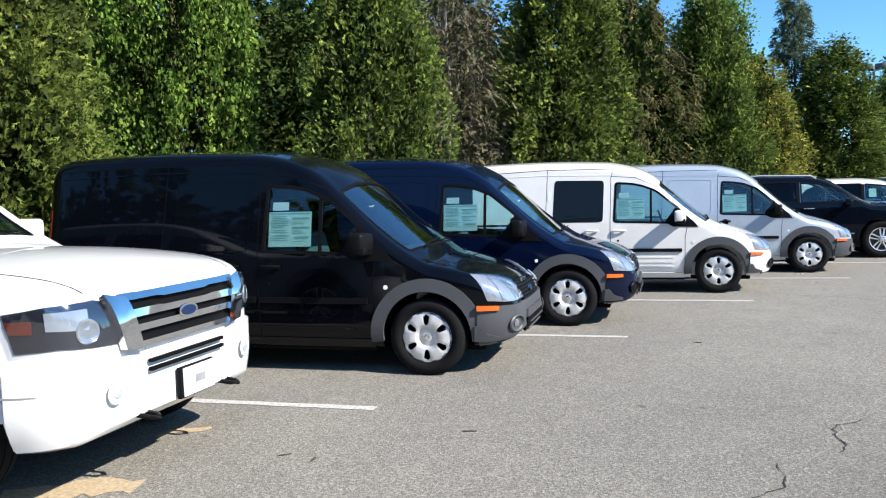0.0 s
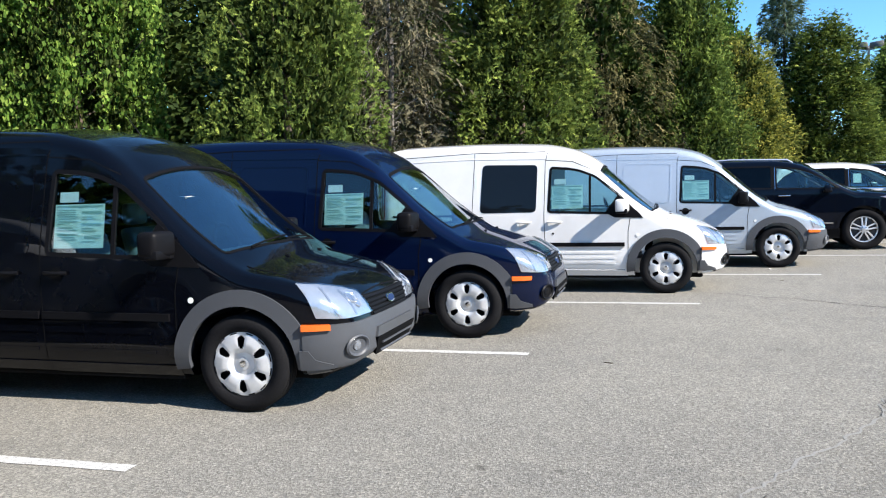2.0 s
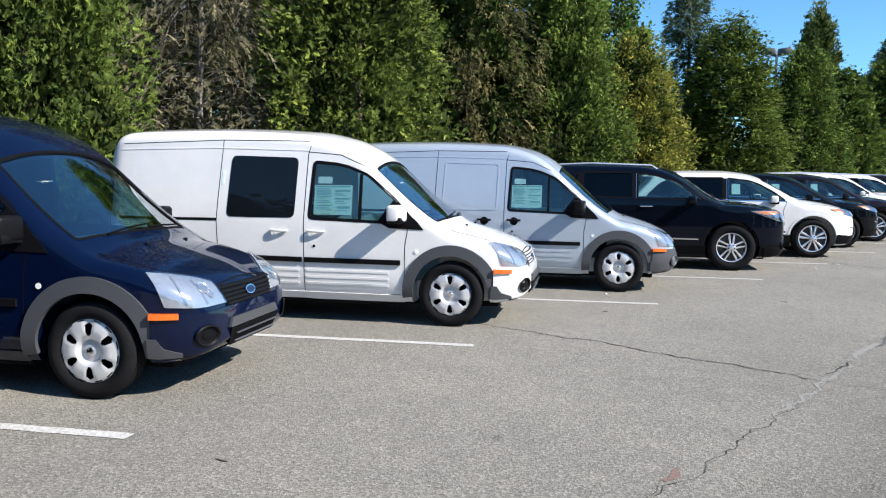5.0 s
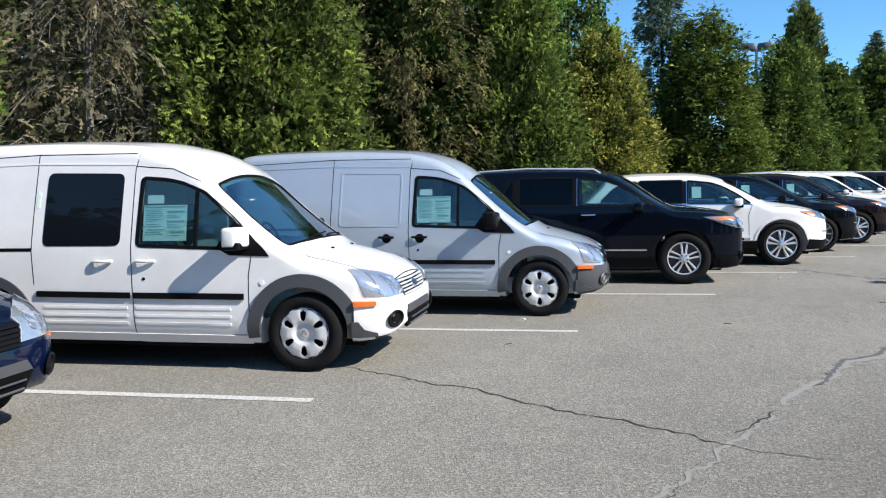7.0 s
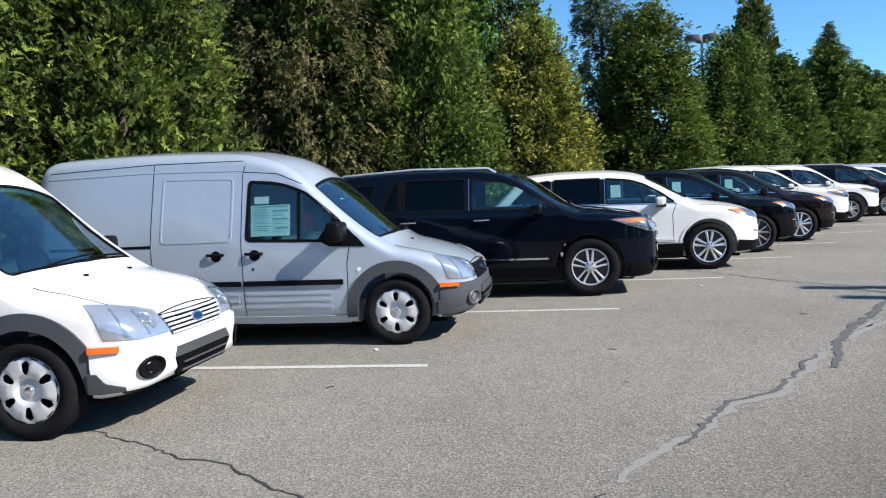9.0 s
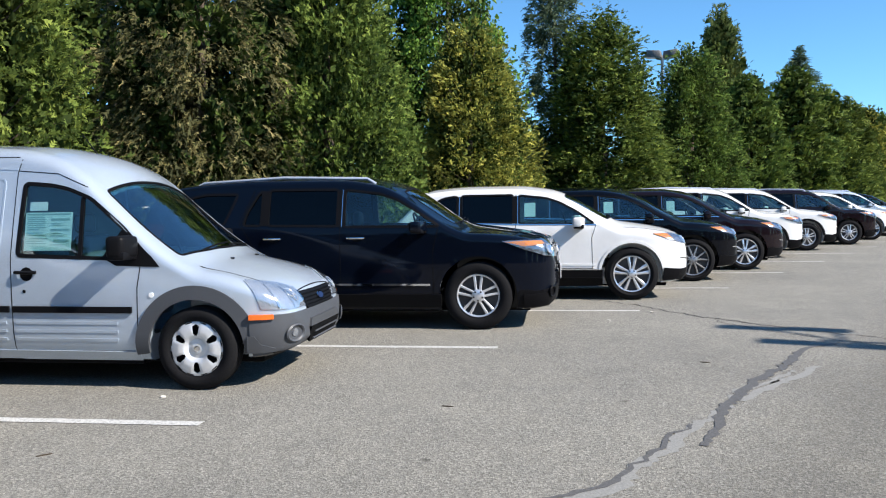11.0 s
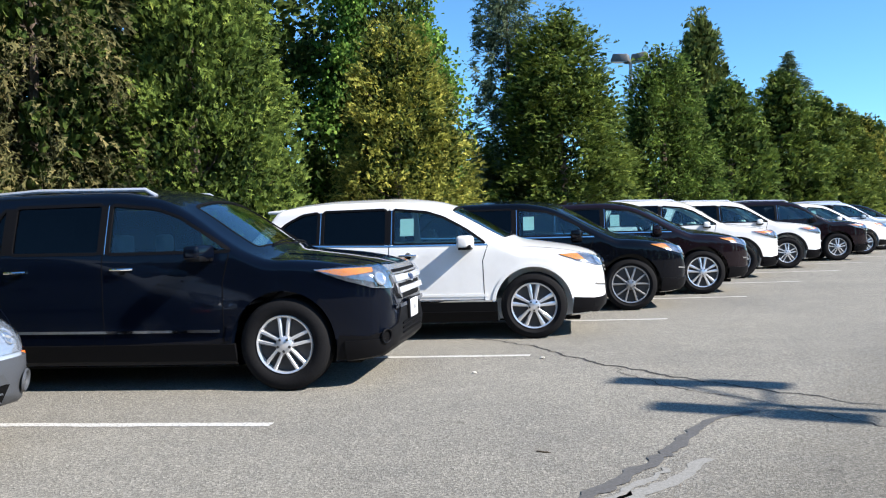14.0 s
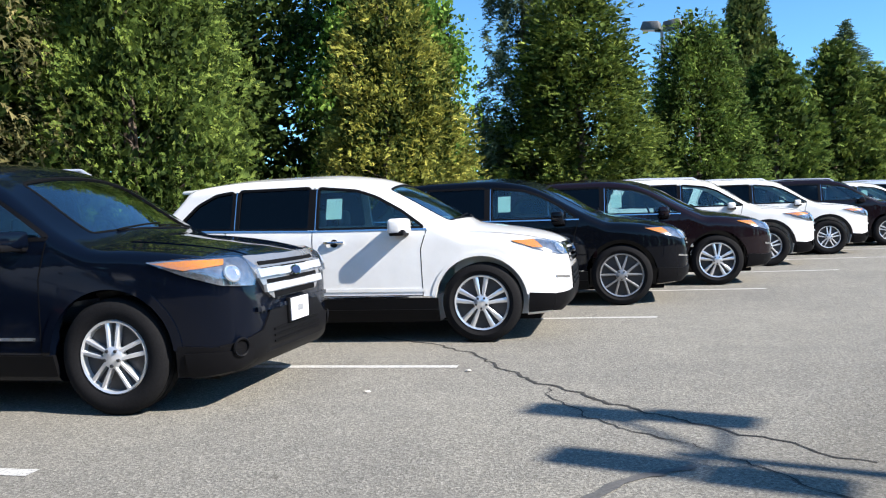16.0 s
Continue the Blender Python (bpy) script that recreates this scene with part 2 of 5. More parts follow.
# ---------------------------------------------------------------- mesh helpers
def part(name, bm, mat, parent, label=""):
    me = bm
    if isinstance(bm, bmesh.types.BMesh):
        me = bpy.data.meshes.new(name)
        bm.to_mesh(me)
        bm.free()
    ob = new(name, me)
    if mat is not None:
        me.materials.append(mat)
    ob.parent = parent
    return tagged(ob, label)


def shade(bm, angle=40):
    bm.normal_update()
    for f in bm.faces:
        f.smooth = True
    for e in bm.edges:
        if len(e.link_faces) == 2 and e.calc_face_angle(0) > radians(angle):
            e.smooth = False
    return bm


def mesh_of(verts, faces, smooth=True):
    bm = bmesh.new()
    vs = [bm.verts.new(v) for v in verts]
    for f in faces:
        if len(set(f)) > 2:
            try:
                bm.faces.new([vs[i] for i in f])
            except ValueError:
                pass
    bmesh.ops.recalc_face_normals(bm, faces=bm.faces)
    return shade(bm) if smooth else bm


def block(x0, x1, y0, y1, z0, z1, bevel=0.01, seg=2):
    bm = bmesh.new()
    bmesh.ops.create_cube(bm, size=1)
    for v in bm.verts:
        v.co = Vector(((x0 + x1) / 2 + v.co.x * (x1 - x0), (y0 + y1) / 2 + v.co.y * (y1 - y0), (z0 + z1) / 2 + v.co.z * (z1 - z0)))
    if bevel:
        bmesh.ops.bevel(bm, geom=bm.edges[:], offset=bevel, segments=seg, affect="EDGES", profile=0.5)
    return shade(bm)


def lathe(profile, seg=40, axis="y"):
    verts, faces, n = [], [], len(profile)
    for i in range(seg):
        a = 2 * math.pi * i / seg
        for r, h in profile:
            verts.append((r * math.cos(a), h, r * math.sin(a)) if axis == "y" else (r * math.cos(a), r * math.sin(a), h))
    for i in range(seg):
        for j in range(n - 1):
            a, b = i * n + j, ((i + 1) % seg) * n + j
            faces.append((a, b, b + 1, a + 1))
    bm = mesh_of(verts, faces)
    bmesh.ops.remove_doubles(bm, verts=bm.verts, dist=1e-5)
    return shade(bm)


def tube(points, r0, r1=None, seg=8):
    r1 = r0 if r1 is None else r1
    verts, faces, n = [], [], len(points)
    pts = [Vector(p) for p in points]
    for i, p in enumerate(pts):
        d = (pts[min(i + 1, n - 1)] - pts[max(i - 1, 0)]).normalized()
        u = d.orthogonal().normalized()
        if i and u.dot(last) < 0:
            u = -u
        last = u
        w = d.cross(u)
        r = r0 + (r1 - r0) * i / max(1, n - 1)
        for k in range(seg):
            a = 2 * math.pi * k / seg
            verts.append(p + (u * math.cos(a) + w * math.sin(a)) * r)
    for i in range(n - 1):
        for k in range(seg):
            a, b = i * seg + k, i * seg + (k + 1) % seg
            faces.append((a, b, b + seg, a + seg))
    faces.append(tuple(range(seg)))
    faces.append(tuple((n - 1) * seg + k for k in range(seg)))
    return mesh_of(verts, faces)


def curve_of(points):
    """A smooth monotone curve through (x, value) points."""
    p = sorted(points)
    xs, ys = np.array([a for a, _ in p]), np.array([b for _, b in p])
    h, d = np.diff(xs), np.diff(ys) / np.diff(xs)
    m = np.zeros(len(xs))
    m[0], m[-1] = d[0], d[-1]
    for i in range(1, len(xs) - 1):
        if d[i - 1] * d[i] > 0:
            w1, w2 = 2 * h[i] + h[i - 1], h[i] + 2 * h[i - 1]
            m[i] = (w1 + w2) / (w1 / d[i - 1] + w2 / d[i])

    def f(x):
        x = min(max(x, xs[0]), xs[-1])
        i = min(max(int(np.searchsorted(xs, x)) - 1, 0), len(h) - 1)
        s = (x - xs[i]) / h[i]
        return float((2 * s**3 - 3 * s**2 + 1) * ys[i] + (s**3 - 2 * s**2 + s) * h[i] * m[i] + (-2 * s**3 + 3 * s**2) * ys[i + 1] + (s**3 - s**2) * h[i] * m[i + 1])

    return f


# ---------------------------------------------------------------- vehicle bodies
KINDS = {
    "van": dict(
        top=[(0.75, 0.47), (0.74, 0.55), (0.715, 0.64), (0.685, 0.715), (0.60, 0.785), (0.45, 0.86), (0.2, 0.945), (0.0, 1.005), (-0.06, 1.04), (-0.82, 1.665),
             (-0.95, 1.76), (-1.2, 1.875), (-1.6, 1.955), (-2.6, 1.99), (-3.5, 1.975), (-3.68, 1.94), (-3.76, 1.80), (-3.79, 1.5)],
        half=[(0.75, 0.43), (0.735, 0.54), (0.69, 0.65), (0.59, 0.75), (0.45, 0.815), (0.2, 0.855), (-0.1, 0.875), (-1.0, 0.885), (-3.0, 0.885), (-3.6, 0.865), (-3.74, 0.82), (-3.79, 0.75)],
        bottom=[(0.75, 0.36), (0.67, 0.29), (0.5, 0.25), (0.0, 0.22), (-3.2, 0.22), (-3.79, 0.34)],
        shoulder=1.0, tumble=0.15, round=0.13, hood_round=0.10, crown=0.045, wheel=0.322, tread=0.205, track=0.86, base=2.912, arch=0.395, floor=0.42, cowl=-0.16,
        screen=((-0.14, 0.71), (-0.80, 0.67)), screen_far=-0.80,
        windows=[[(-1.46, 1.05), (-0.62, 1.02), (-0.36, 1.03), (-0.58, 1.26), (-0.86, 1.49), (-1.06, 1.57), (-1.2, 1.60), (-1.43, 1.62)]]),
    "family_suv": dict(
        top=[(0.87, 0.60), (0.855, 0.78), (0.82, 0.92), (0.76, 1.0), (0.5, 1.075), (0.1, 1.135), (-0.12, 1.165), (-0.2, 1.20), (-0.88, 1.625), (-1.1, 1.70), (-1.6, 1.755),
             (-2.5, 1.765), (-3.4, 1.72), (-3.8, 1.63), (-3.97, 1.38), (-4.08, 1.05), (-4.1, 0.65)],
        half=[(0.87, 0.52), (0.85, 0.655), (0.77, 0.80), (0.57, 0.89), (0.2, 0.94), (-0.3, 0.96), (-3.0, 0.965), (-3.8, 0.93), (-4.04, 0.86), (-4.1, 0.78)],
        bottom=[(0.87, 0.34), (0.75, 0.25), (0.4, 0.22), (-0.4, 0.21), (-3.2, 0.22), (-4.1, 0.38)],
        shoulder=1.08, tumble=0.27, round=0.10, hood_round=0.09, crown=0.05, wheel=0.382, tread=0.255, track=0.935, base=2.86, arch=0.44, floor=0.45, cowl=-0.26,
        screen=((-0.26, 0.66), (-0.87, 0.60)), screen_far=-0.87,
        windows=[[(-1.52, 1.17), (-0.42, 1.16), (-0.62, 1.29), (-0.9, 1.46), (-1.12, 1.54), (-1.52, 1.59)],
                 [(-2.42, 1.19), (-1.60, 1.175), (-1.60, 1.595), (-2.42, 1.60)],
                 [(-2.72, 1.195), (-2.50, 1.19), (-2.50, 1.598), (-2.56, 1.55), (-2.68, 1.34)],
                 [(-3.62, 1.24), (-2.95, 1.205), (-2.80, 1.56), (-3.2, 1.56), (-3.5, 1.50)]]),
    "mid_car": dict(
        top=[(0.82, 0.58), (0.805, 0.76), (0.77, 0.87), (0.68, 0.95), (0.4, 1.035), (0.05, 1.095), (-0.16, 1.13), (-0.25, 1.18), (-0.95, 1.56), (-1.2, 1.63), (-1.7, 1.68),
             (-2.3, 1.68), (-2.85, 1.645), (-3.02, 1.61), (-3.09, 1.53), (-3.35, 1.27), (-3.62, 1.02), (-3.72, 0.8), (-3.75, 0.6)],
        half=[(0.82, 0.50), (0.79, 0.64), (0.70, 0.76), (0.5, 0.865), (0.2, 0.925), (-0.3, 0.945), (-2.6, 0.955), (-3.3, 0.92), (-3.66, 0.82), (-3.75, 0.72)],
        bottom=[(0.82, 0.36), (0.7, 0.27), (0.4, 0.24), (-0.4, 0.21), (-3.0, 0.22), (-3.75, 0.40)],
        shoulder=1.02, tumble=0.27, round=0.11, hood_round=0.12, crown=0.055, wheel=0.375, tread=0.245, track=0.925, base=2.824, arch=0.44, floor=0.45, cowl=-0.3,
        screen=((-0.30, 0.64), (-0.93, 0.58)), screen_far=-0.93,
        windows=[[(-1.60, 1.115), (-0.52, 1.10), (-0.75, 1.27), (-1.0, 1.41), (-1.2, 1.48), (-1.60, 1.525)],
                 [(-2.44, 1.135), (-1.68, 1.12), (-1.68, 1.53), (-2.44, 1.53)],
                 [(-3.14, 1.165), (-2.50, 1.14), (-2.50, 1.525), (-2.70, 1.50), (-2.90, 1.40)]]),
    "big": dict(
        top=[(0.85, 0.55), (0.845, 0.92), (0.82, 1.02), (0.76, 1.10), (0.55, 1.17), (0.1, 1.225), (-0.62, 1.268), (-0.72, 1.32), (-1.42, 1.78), (-1.70, 1.88), (-2.3, 1.95),
             (-3.8, 1.94), (-4.1, 1.80), (-4.25, 1.1), (-4.3, 0.6)],
        half=[(0.85, 0.54), (0.835, 0.68), (0.77, 0.83), (0.58, 0.94), (0.3, 0.985), (-0.2, 1.0), (-3.8, 1.0), (-4.2, 0.93), (-4.3, 0.86)],
        bottom=[(0.85, 0.40), (0.74, 0.33), (0.4, 0.31), (-0.4, 0.33), (-4.3, 0.42)],
        shoulder=1.15, tumble=0.2, round=0.10, hood_round=0.10, crown=0.05, wheel=0.40, tread=0.265, track=0.965, base=3.02, arch=0.50, floor=0.5, cowl=-0.77,
        screen=((-0.77, 0.76), (-1.40, 0.70)), screen_far=-1.40,
        windows=[[(-1.85, 1.24), (-0.97, 1.23), (-1.2, 1.45), (-1.42, 1.60), (-1.85, 1.67)], [(-2.6, 1.25), (-1.95, 1.24), (-1.95, 1.69), (-2.6, 1.70)],
                 [(-3.9, 1.27), (-2.75, 1.25), (-2.75, 1.70), (-3.85, 1.68)]]),
}


def section(k, x, inset=0.0, floor=None):
    """Half outline (y, z) of a body at x, from the bottom middle to the top middle."""
    c = k["curves"]
    zt, zb, hw = c["top"](x) - inset, (floor if floor is not None else c["bottom"](x)), c["half"](x) - inset
    rise = min(1.0, max(0.0, (zt - k["shoulder"] - 0.1) / 0.5))
    r = k["hood_round"] + (k["round"] - k["hood_round"]) * rise
    r = min(r, (zt - zb) * 0.4)
    xm = (k["cowl"] + k["screen_far"]) / 2
    crown = min(k["crown"] + 0.075 * math.exp(-(((x - xm) / 0.5) ** 2)), (zt - zb) * 0.2)

    def wide(z):
        w = hw - k["tumble"] * max(0.0, z - k["shoulder"]) ** 1.15
        low = max(0.0, (zb + 0.22 - z) / 0.22)
        return w - 0.07 * low**2 - 0.012 * max(0.0, (z - 0.72) / 0.3) * (1 if z < k["shoulder"] else 0.9)

    zc = zt - crown - r
    pts = [(0.0, zb), (hw * 0.45, zb), (wide(zb) - 0.03, zb)]
    for i in range(16):
        s = i / 15
        z = zb + 0.015 + (zc - zb - 0.015) * s
        pts.append((wide(z), z))
    y0 = wide(zc)
    rw = min(r * 1.25, y0 * 0.5)
    for i in range(1, 7):
        a = math.pi / 2 * i / 6
        pts.append((y0 - rw * (1 - math.cos(a)), zc + r * math.sin(a)))
    ye = y0 - rw
    for i in range(1, 8):
        y = ye * (1 - i / 7)
        pts.append((y, zt - crown * (y / ye) ** 2))
    return pts


def loft(k, xs, inset=0.0, floor=None):
    verts, faces, ring = [], [], None
    for x in xs:
        half = section(k, x, inset, floor)
        pts = [(-y, z) for y, z in half] + [(y, z) for y, z in half[-2:0:-1]]
        ring = len(pts)
        verts += [(x, y, z) for y, z in pts]
    for i in range(len(xs) - 1):
        for j in range(ring):
            a, b = i * ring + j, i * ring + (j + 1) % ring
            faces.append((a, b, b + ring, a + ring))
    faces.append(tuple(range(ring)))
    faces.append(tuple((len(xs) - 1) * ring + j for j in range(ring)))
    return mesh_of(verts, faces)


def prism(poly, axis, lo, hi):
    """A polygon pushed through from lo to hi along an axis: (x, z) along y, or (x, y) along z."""
    put = (lambda p, h: (p[0], h, p[1])) if axis == "y" else (lambda p, h: (p[0], p[1], h))
    n = len(poly)
    verts = [put(p, lo) for p in poly] + [put(p, hi) for p in poly]
    faces = [tuple(range(n)), tuple(range(n, 2 * n))] + [(i, (i + 1) % n, n + (i + 1) % n, n + i) for i in range(n)]
    return mesh_of(verts, faces, False)


def carve(bm, cutters):
    """The mesh left of bm when the cutters are taken from it."""
    me = bpy.data.meshes.new("solid")
    bm.to_mesh(me)
    bm.free()
    me.materials.append(None)
    me.materials.append(None)
    ob = new("solid", me)
    tools = []
    for cut in cutters:
        for f in cut.faces:
            f.material_index = 1
        cm = bpy.data.meshes.new("cutter")
        cut.to_mesh(cm)
        cut.free()
        cm.materials.append(None)
        cm.materials.append(None)
        co = new("cutter", cm)
        mod = ob.modifiers.new("cut", "BOOLEAN")
        mod.operation, mod.solver, mod.object = "DIFFERENCE", "EXACT", co
        tools.append(co)
    bpy.context.view_layer.update()
    dg = bpy.context.evaluated_depsgraph_get()
    out = bpy.data.meshes.new_from_object(ob.evaluated_get(dg))
    for o in (ob, *tools):
        data = o.data
        bpy.data.objects.remove(o)
        bpy.data.meshes.remove(data)
    out.materials.clear()
    b2 = bmesh.new()
    b2.from_mesh(out)
    shade(b2, 32)
    b2.to_mesh(out)
    b2.free()
    return out


def round_poly(poly, r=0.04, n=4):
    out, m = [], len(poly)
    for i in range(m):
        p, a, b = Vector(poly[i]), Vector(poly[i - 1]), Vector(poly[(i + 1) % m])
        d1, d2 = min(r, (a - p).length * 0.4), min(r, (b - p).length * 0.4)
        s, e = p + (a - p).normalized() * d1, p + (b - p).normalized() * d2
        for j in range(n + 1):
            t = j / n
            out.append(tuple(s * (1 - t) ** 2 + p * 2 * t * (1 - t) + e * t**2))
    return out


def body_kind(name):
    k = KINDS[name]
    if "mesh" in k:
        return k
    k["curves"] = {c: curve_of(k[c]) for c in ("top", "half", "bottom")}
    x1, x0 = k["top"][0][0], k["top"][-1][0]
    xs = [x1 - 0.16 * (i / 12) ** 1.6 for i in range(13)]
    xs += [xs[-1] + (x0 + 0.2 - xs[-1]) * i / 64 for i in range(1, 65)]
    xs += [x0 + 0.2 * (1 - i / 8) for i in range(1, 9)]
    k["bvh"] = BVHTree.FromBMesh(loft(k, xs))
    cutters = []
    for wx in (0.0, -k["base"]):
        for s in (-1, 1):
            c = lathe([(0.0, -0.25), (k["arch"], -0.25), (k["arch"], 0.25), (0.0, 0.25)], 40)
            bmesh.ops.translate(c, verts=c.verts, vec=(wx, s * (k["track"] - 0.02), k["wheel"] + 0.01))
            cutters.append(c)
    inner = [k["cowl"] + (x0 + 0.12 - k["cowl"]) * i / 40 for i in range(41)]
    cutters.append(loft(k, inner, 0.045, k["floor"]))
    for w in k["windows"]:
        cutters.append(prism(round_poly(w), "y", -1.4, 1.4))
    (xa, ya), (xb, yb) = k["screen"]
    k["screen_poly"] = [(xa - 0.03, -ya), (xa + 0.03, -ya * 0.5), (xa + 0.05, 0), (xa + 0.03, ya * 0.5), (xa - 0.03, ya), (xb, yb), (xb + 0.02, 0), (xb, -yb)]
    cutters.append(prism(round_poly(k["screen_poly"], 0.05), "z", k["curves"]["top"](xa) - 0.14, 2.4))
    k["mesh"] = carve(loft(k, xs), cutters)
    return k


SIDE, FARSIDE, FRONT, TOP = Vector((0, 1, 0)), Vector((0, -1, 0)), Vector((-1, 0, 0)), Vector((0, 0, -1))


def axes(d):
    if abs(d.z) > 0.9:
        return Vector((1, 0, 0)), Vector((0, 1, 0))
    return Vector((0, 0, 1)).cross(d).normalized(), Vector((0, 0, 1))


def cast(k, p, d):
    """The point of the body met by the ray through p along d, and the outward normal there."""
    hit, n, _, _ = k["bvh"].ray_cast(p - d * 3, d)
    if hit is None:
        hit, n, _, _ = k["bvh"].find_nearest(p)
    return hit, (n if n.dot(d) < 0 else -n)


def patch(k, poly, d, off=0.004, thick=0.01, step=0.06, flat=False):
    """A sheet that lies on the body: poly in 3D near the surface, cast along d."""
    u, v = axes(d)
    pts2 = [Vector((Vector(p).dot(u), Vector(p).dot(v))) for p in poly]
    base = sum((Vector(p).dot(d) for p in poly)) / len(poly)
    border = []
    for i, p in enumerate(pts2):
        q = pts2[(i + 1) % len(pts2)]
        m = max(1, int((q - p).length / step))
        border += [p.lerp(q, j / m) for j in range(m)]
    nb = len(border)
    lo = Vector((min(p.x for p in border), min(p.y for p in border)))
    hi = Vector((max(p.x for p in border), max(p.y for p in border)))
    grid = []
    nx, ny = int((hi.x - lo.x) / step), int((hi.y - lo.y) / step)
    for i in range(1, nx):
        for j in range(1, ny):
            q = Vector((lo.x + i * step, lo.y + j * step))
            if min((q - b).length for b in border) > step * 0.35:
                grid.append(q)
    vs, _, fs, *_ = delaunay_2d_cdt(border + grid, [], [list(range(nb))], 1, 1e-6)
    front, back = [], []
    for p in vs:
        h, n = cast(k, u * p.x + v * p.y + d * base, d)
        if flat:
            n = -d
        front.append(h + n * off)
        back.append(h + n * (off - thick))
    m = len(vs)
    count = {}
    for f in fs:
        for a, b in zip(f, f[1:] + f[:1]):
            count[frozenset((a, b))] = count.get(frozenset((a, b)), 0) + 1
    faces = [tuple(f) for f in fs] + [tuple(i + m for i in f) for f in fs]
    faces += [(*e, *(i + m for i in reversed(tuple(e)))) for e in map(tuple, (k2 for k2, c in count.items() if c == 1))]
    return mesh_of(front + back, faces)


def ribbon(k, line, width, d, off=0.003, thick=0.006, closed=False, step=0.05):
    """A strip along a line on the body."""
    pts = [Vector(p) for p in line]
    if closed:
        pts.append(pts[0])
    path = []
    for p, q in zip(pts, pts[1:]):
        m = max(1, int((q - p).length / step))
        path += [p.lerp(q, j / m) for j in range(m)]
    path.append(pts[-1])
    verts, faces, n = [], [], len(path)
    for i, p in enumerate(path):
        a, b = path[i - 1 if i else (n - 2 if closed else 0)], path[i + 1 if i < n - 1 else (1 if closed else n - 1)]
        side = (b - a).cross(d).normalized() * (width / 2)
        for q in (p - side, p + side):
            h, nn = cast(k, q, d)
            verts += [h + nn * off, h + nn * (off - thick)]
    for i in range(n - 1):
        a, b = i * 4, i * 4 + 4
        faces += [(a, a + 2, b + 2, b), (a + 1, b + 1, b + 3, a + 3), (a, b, b + 1, a + 1), (a + 2, a + 3, b + 3, b + 2)]
    if not closed:
        e = (n - 1) * 4
        faces += [(0, 1, 3, 2), (e, e + 2, e + 3, e + 1)]
    return mesh_of(verts, faces)


def bumper_shell(k, x_back, z_top, grow):
    """The lower nose of a body, grown outwards and cut off at the top."""
    x1 = k["top"][0][0]
    xs = [x1 - (x1 - x_back) * (i / 18) ** 1.5 for i in range(19)]
    bm = loft(k, xs, -grow)
    bmesh.ops.translate(bm, verts=bm.verts, vec=(grow * 0.3, 0, 0))
    for co, no in (((0, 0, z_top), (0, 0, 1)),):
        bmesh.ops.bisect_plane(bm, geom=bm.verts[:] + bm.edges[:] + bm.faces[:], plane_co=co, plane_no=no, clear_outer=True)
    edges = [e for e in bm.edges if len(e.link_faces) == 1]
    bmesh.ops.holes_fill(bm, edges=edges)
    bmesh.ops.recalc_face_normals(bm, faces=bm.faces)
    return shade(bm, 35)


def side_pts(poly, s=-1):
    return [(x, s * 0.95, z) for x, z in poly]


def arc(cx, cz, r, a0, a1, n=30):
    return [(cx + r * math.cos(radians(a0 + (a1 - a0) * i / n)), cz + r * math.sin(radians(a0 + (a1 - a0) * i / n))) for i in range(n + 1)]


# ---------------------------------------------------------------- wheels
def tyre_mesh(r, w, rim):
    prof = [(rim - 0.01, -w * 0.36), (rim + 0.008, -w * 0.42), (rim + (r - rim) * 0.35, -w * 0.5), (r - 0.03, -w * 0.47), (r - 0.008, -w * 0.38)]
    for g in (-0.22, 0.0, 0.22):
        prof += [(r, w * (g - 0.1)), (r, w * (g - 0.02)), (r - 0.008, w * (g - 0.018)), (r - 0.008, w * (g + 0.018)), (r, w * (g + 0.02)), (r, w * (g + 0.1))]
    prof += [(r - 0.008, w * 0.38), (r - 0.03, w * 0.47), (rim + (r - rim) * 0.35, w * 0.5), (rim + 0.008, w * 0.42), (rim - 0.01, w * 0.36)]
    return lathe(prof, 40)


def cover_mesh(r):
    """A pressed wheel cover with six oval holes and thin slots along its edge."""
    shape = curve_of([(0.0, -0.006), (0.12, -0.008), (0.17, -0.008), (0.19, 0.0), (0.34, 0.004), (0.42, -0.014), (0.5, -0.024), (0.64, -0.028), (0.82, -0.022), (0.93, -0.016), (0.97, -0.012), (1.0, 0.0)])
    rings = [0.0, 0.12, 0.17, 0.19, 0.34, 0.40, 0.45] + [0.48 + 0.028 * i for i in range(15)] + [0.90, 0.93, 0.965, 1.0]
    seg, verts, faces = 120, [], []
    for i in range(seg):
        a = 2 * math.pi * i / seg + math.pi / 2
        dip = max(0.0, math.cos(math.pi * (i % 20) / 10))
        for f in rings:
            relief = 0.009 * dip * max(0.0, 1 - ((f - 0.74) / 0.26) ** 2)
            verts.append((r * f * math.cos(a), shape(f) + relief, r * f * math.sin(a)))
    n = len(rings)
    for i in range(seg):
        ph = (i + 0.5 + 10) % 20 - 10
        for j in range(n - 1):
            mid = (rings[j] + rings[j + 1]) / 2
            hole = ((mid - 0.67) / 0.20) ** 2 + (ph / 3.4) ** 2 < 1
            slot = 0.93 < mid < 0.965 and 3 < abs(ph) < 8
            if hole or slot:
                continue
            a, b = i * n + j, ((i + 1) % seg) * n + j
            faces.append((a, b, b + 1, a + 1))
    bm = mesh_of(verts, faces)
    bmesh.ops.remove_doubles(bm, verts=bm.verts, dist=1e-5)
    return shade(bm, 60)


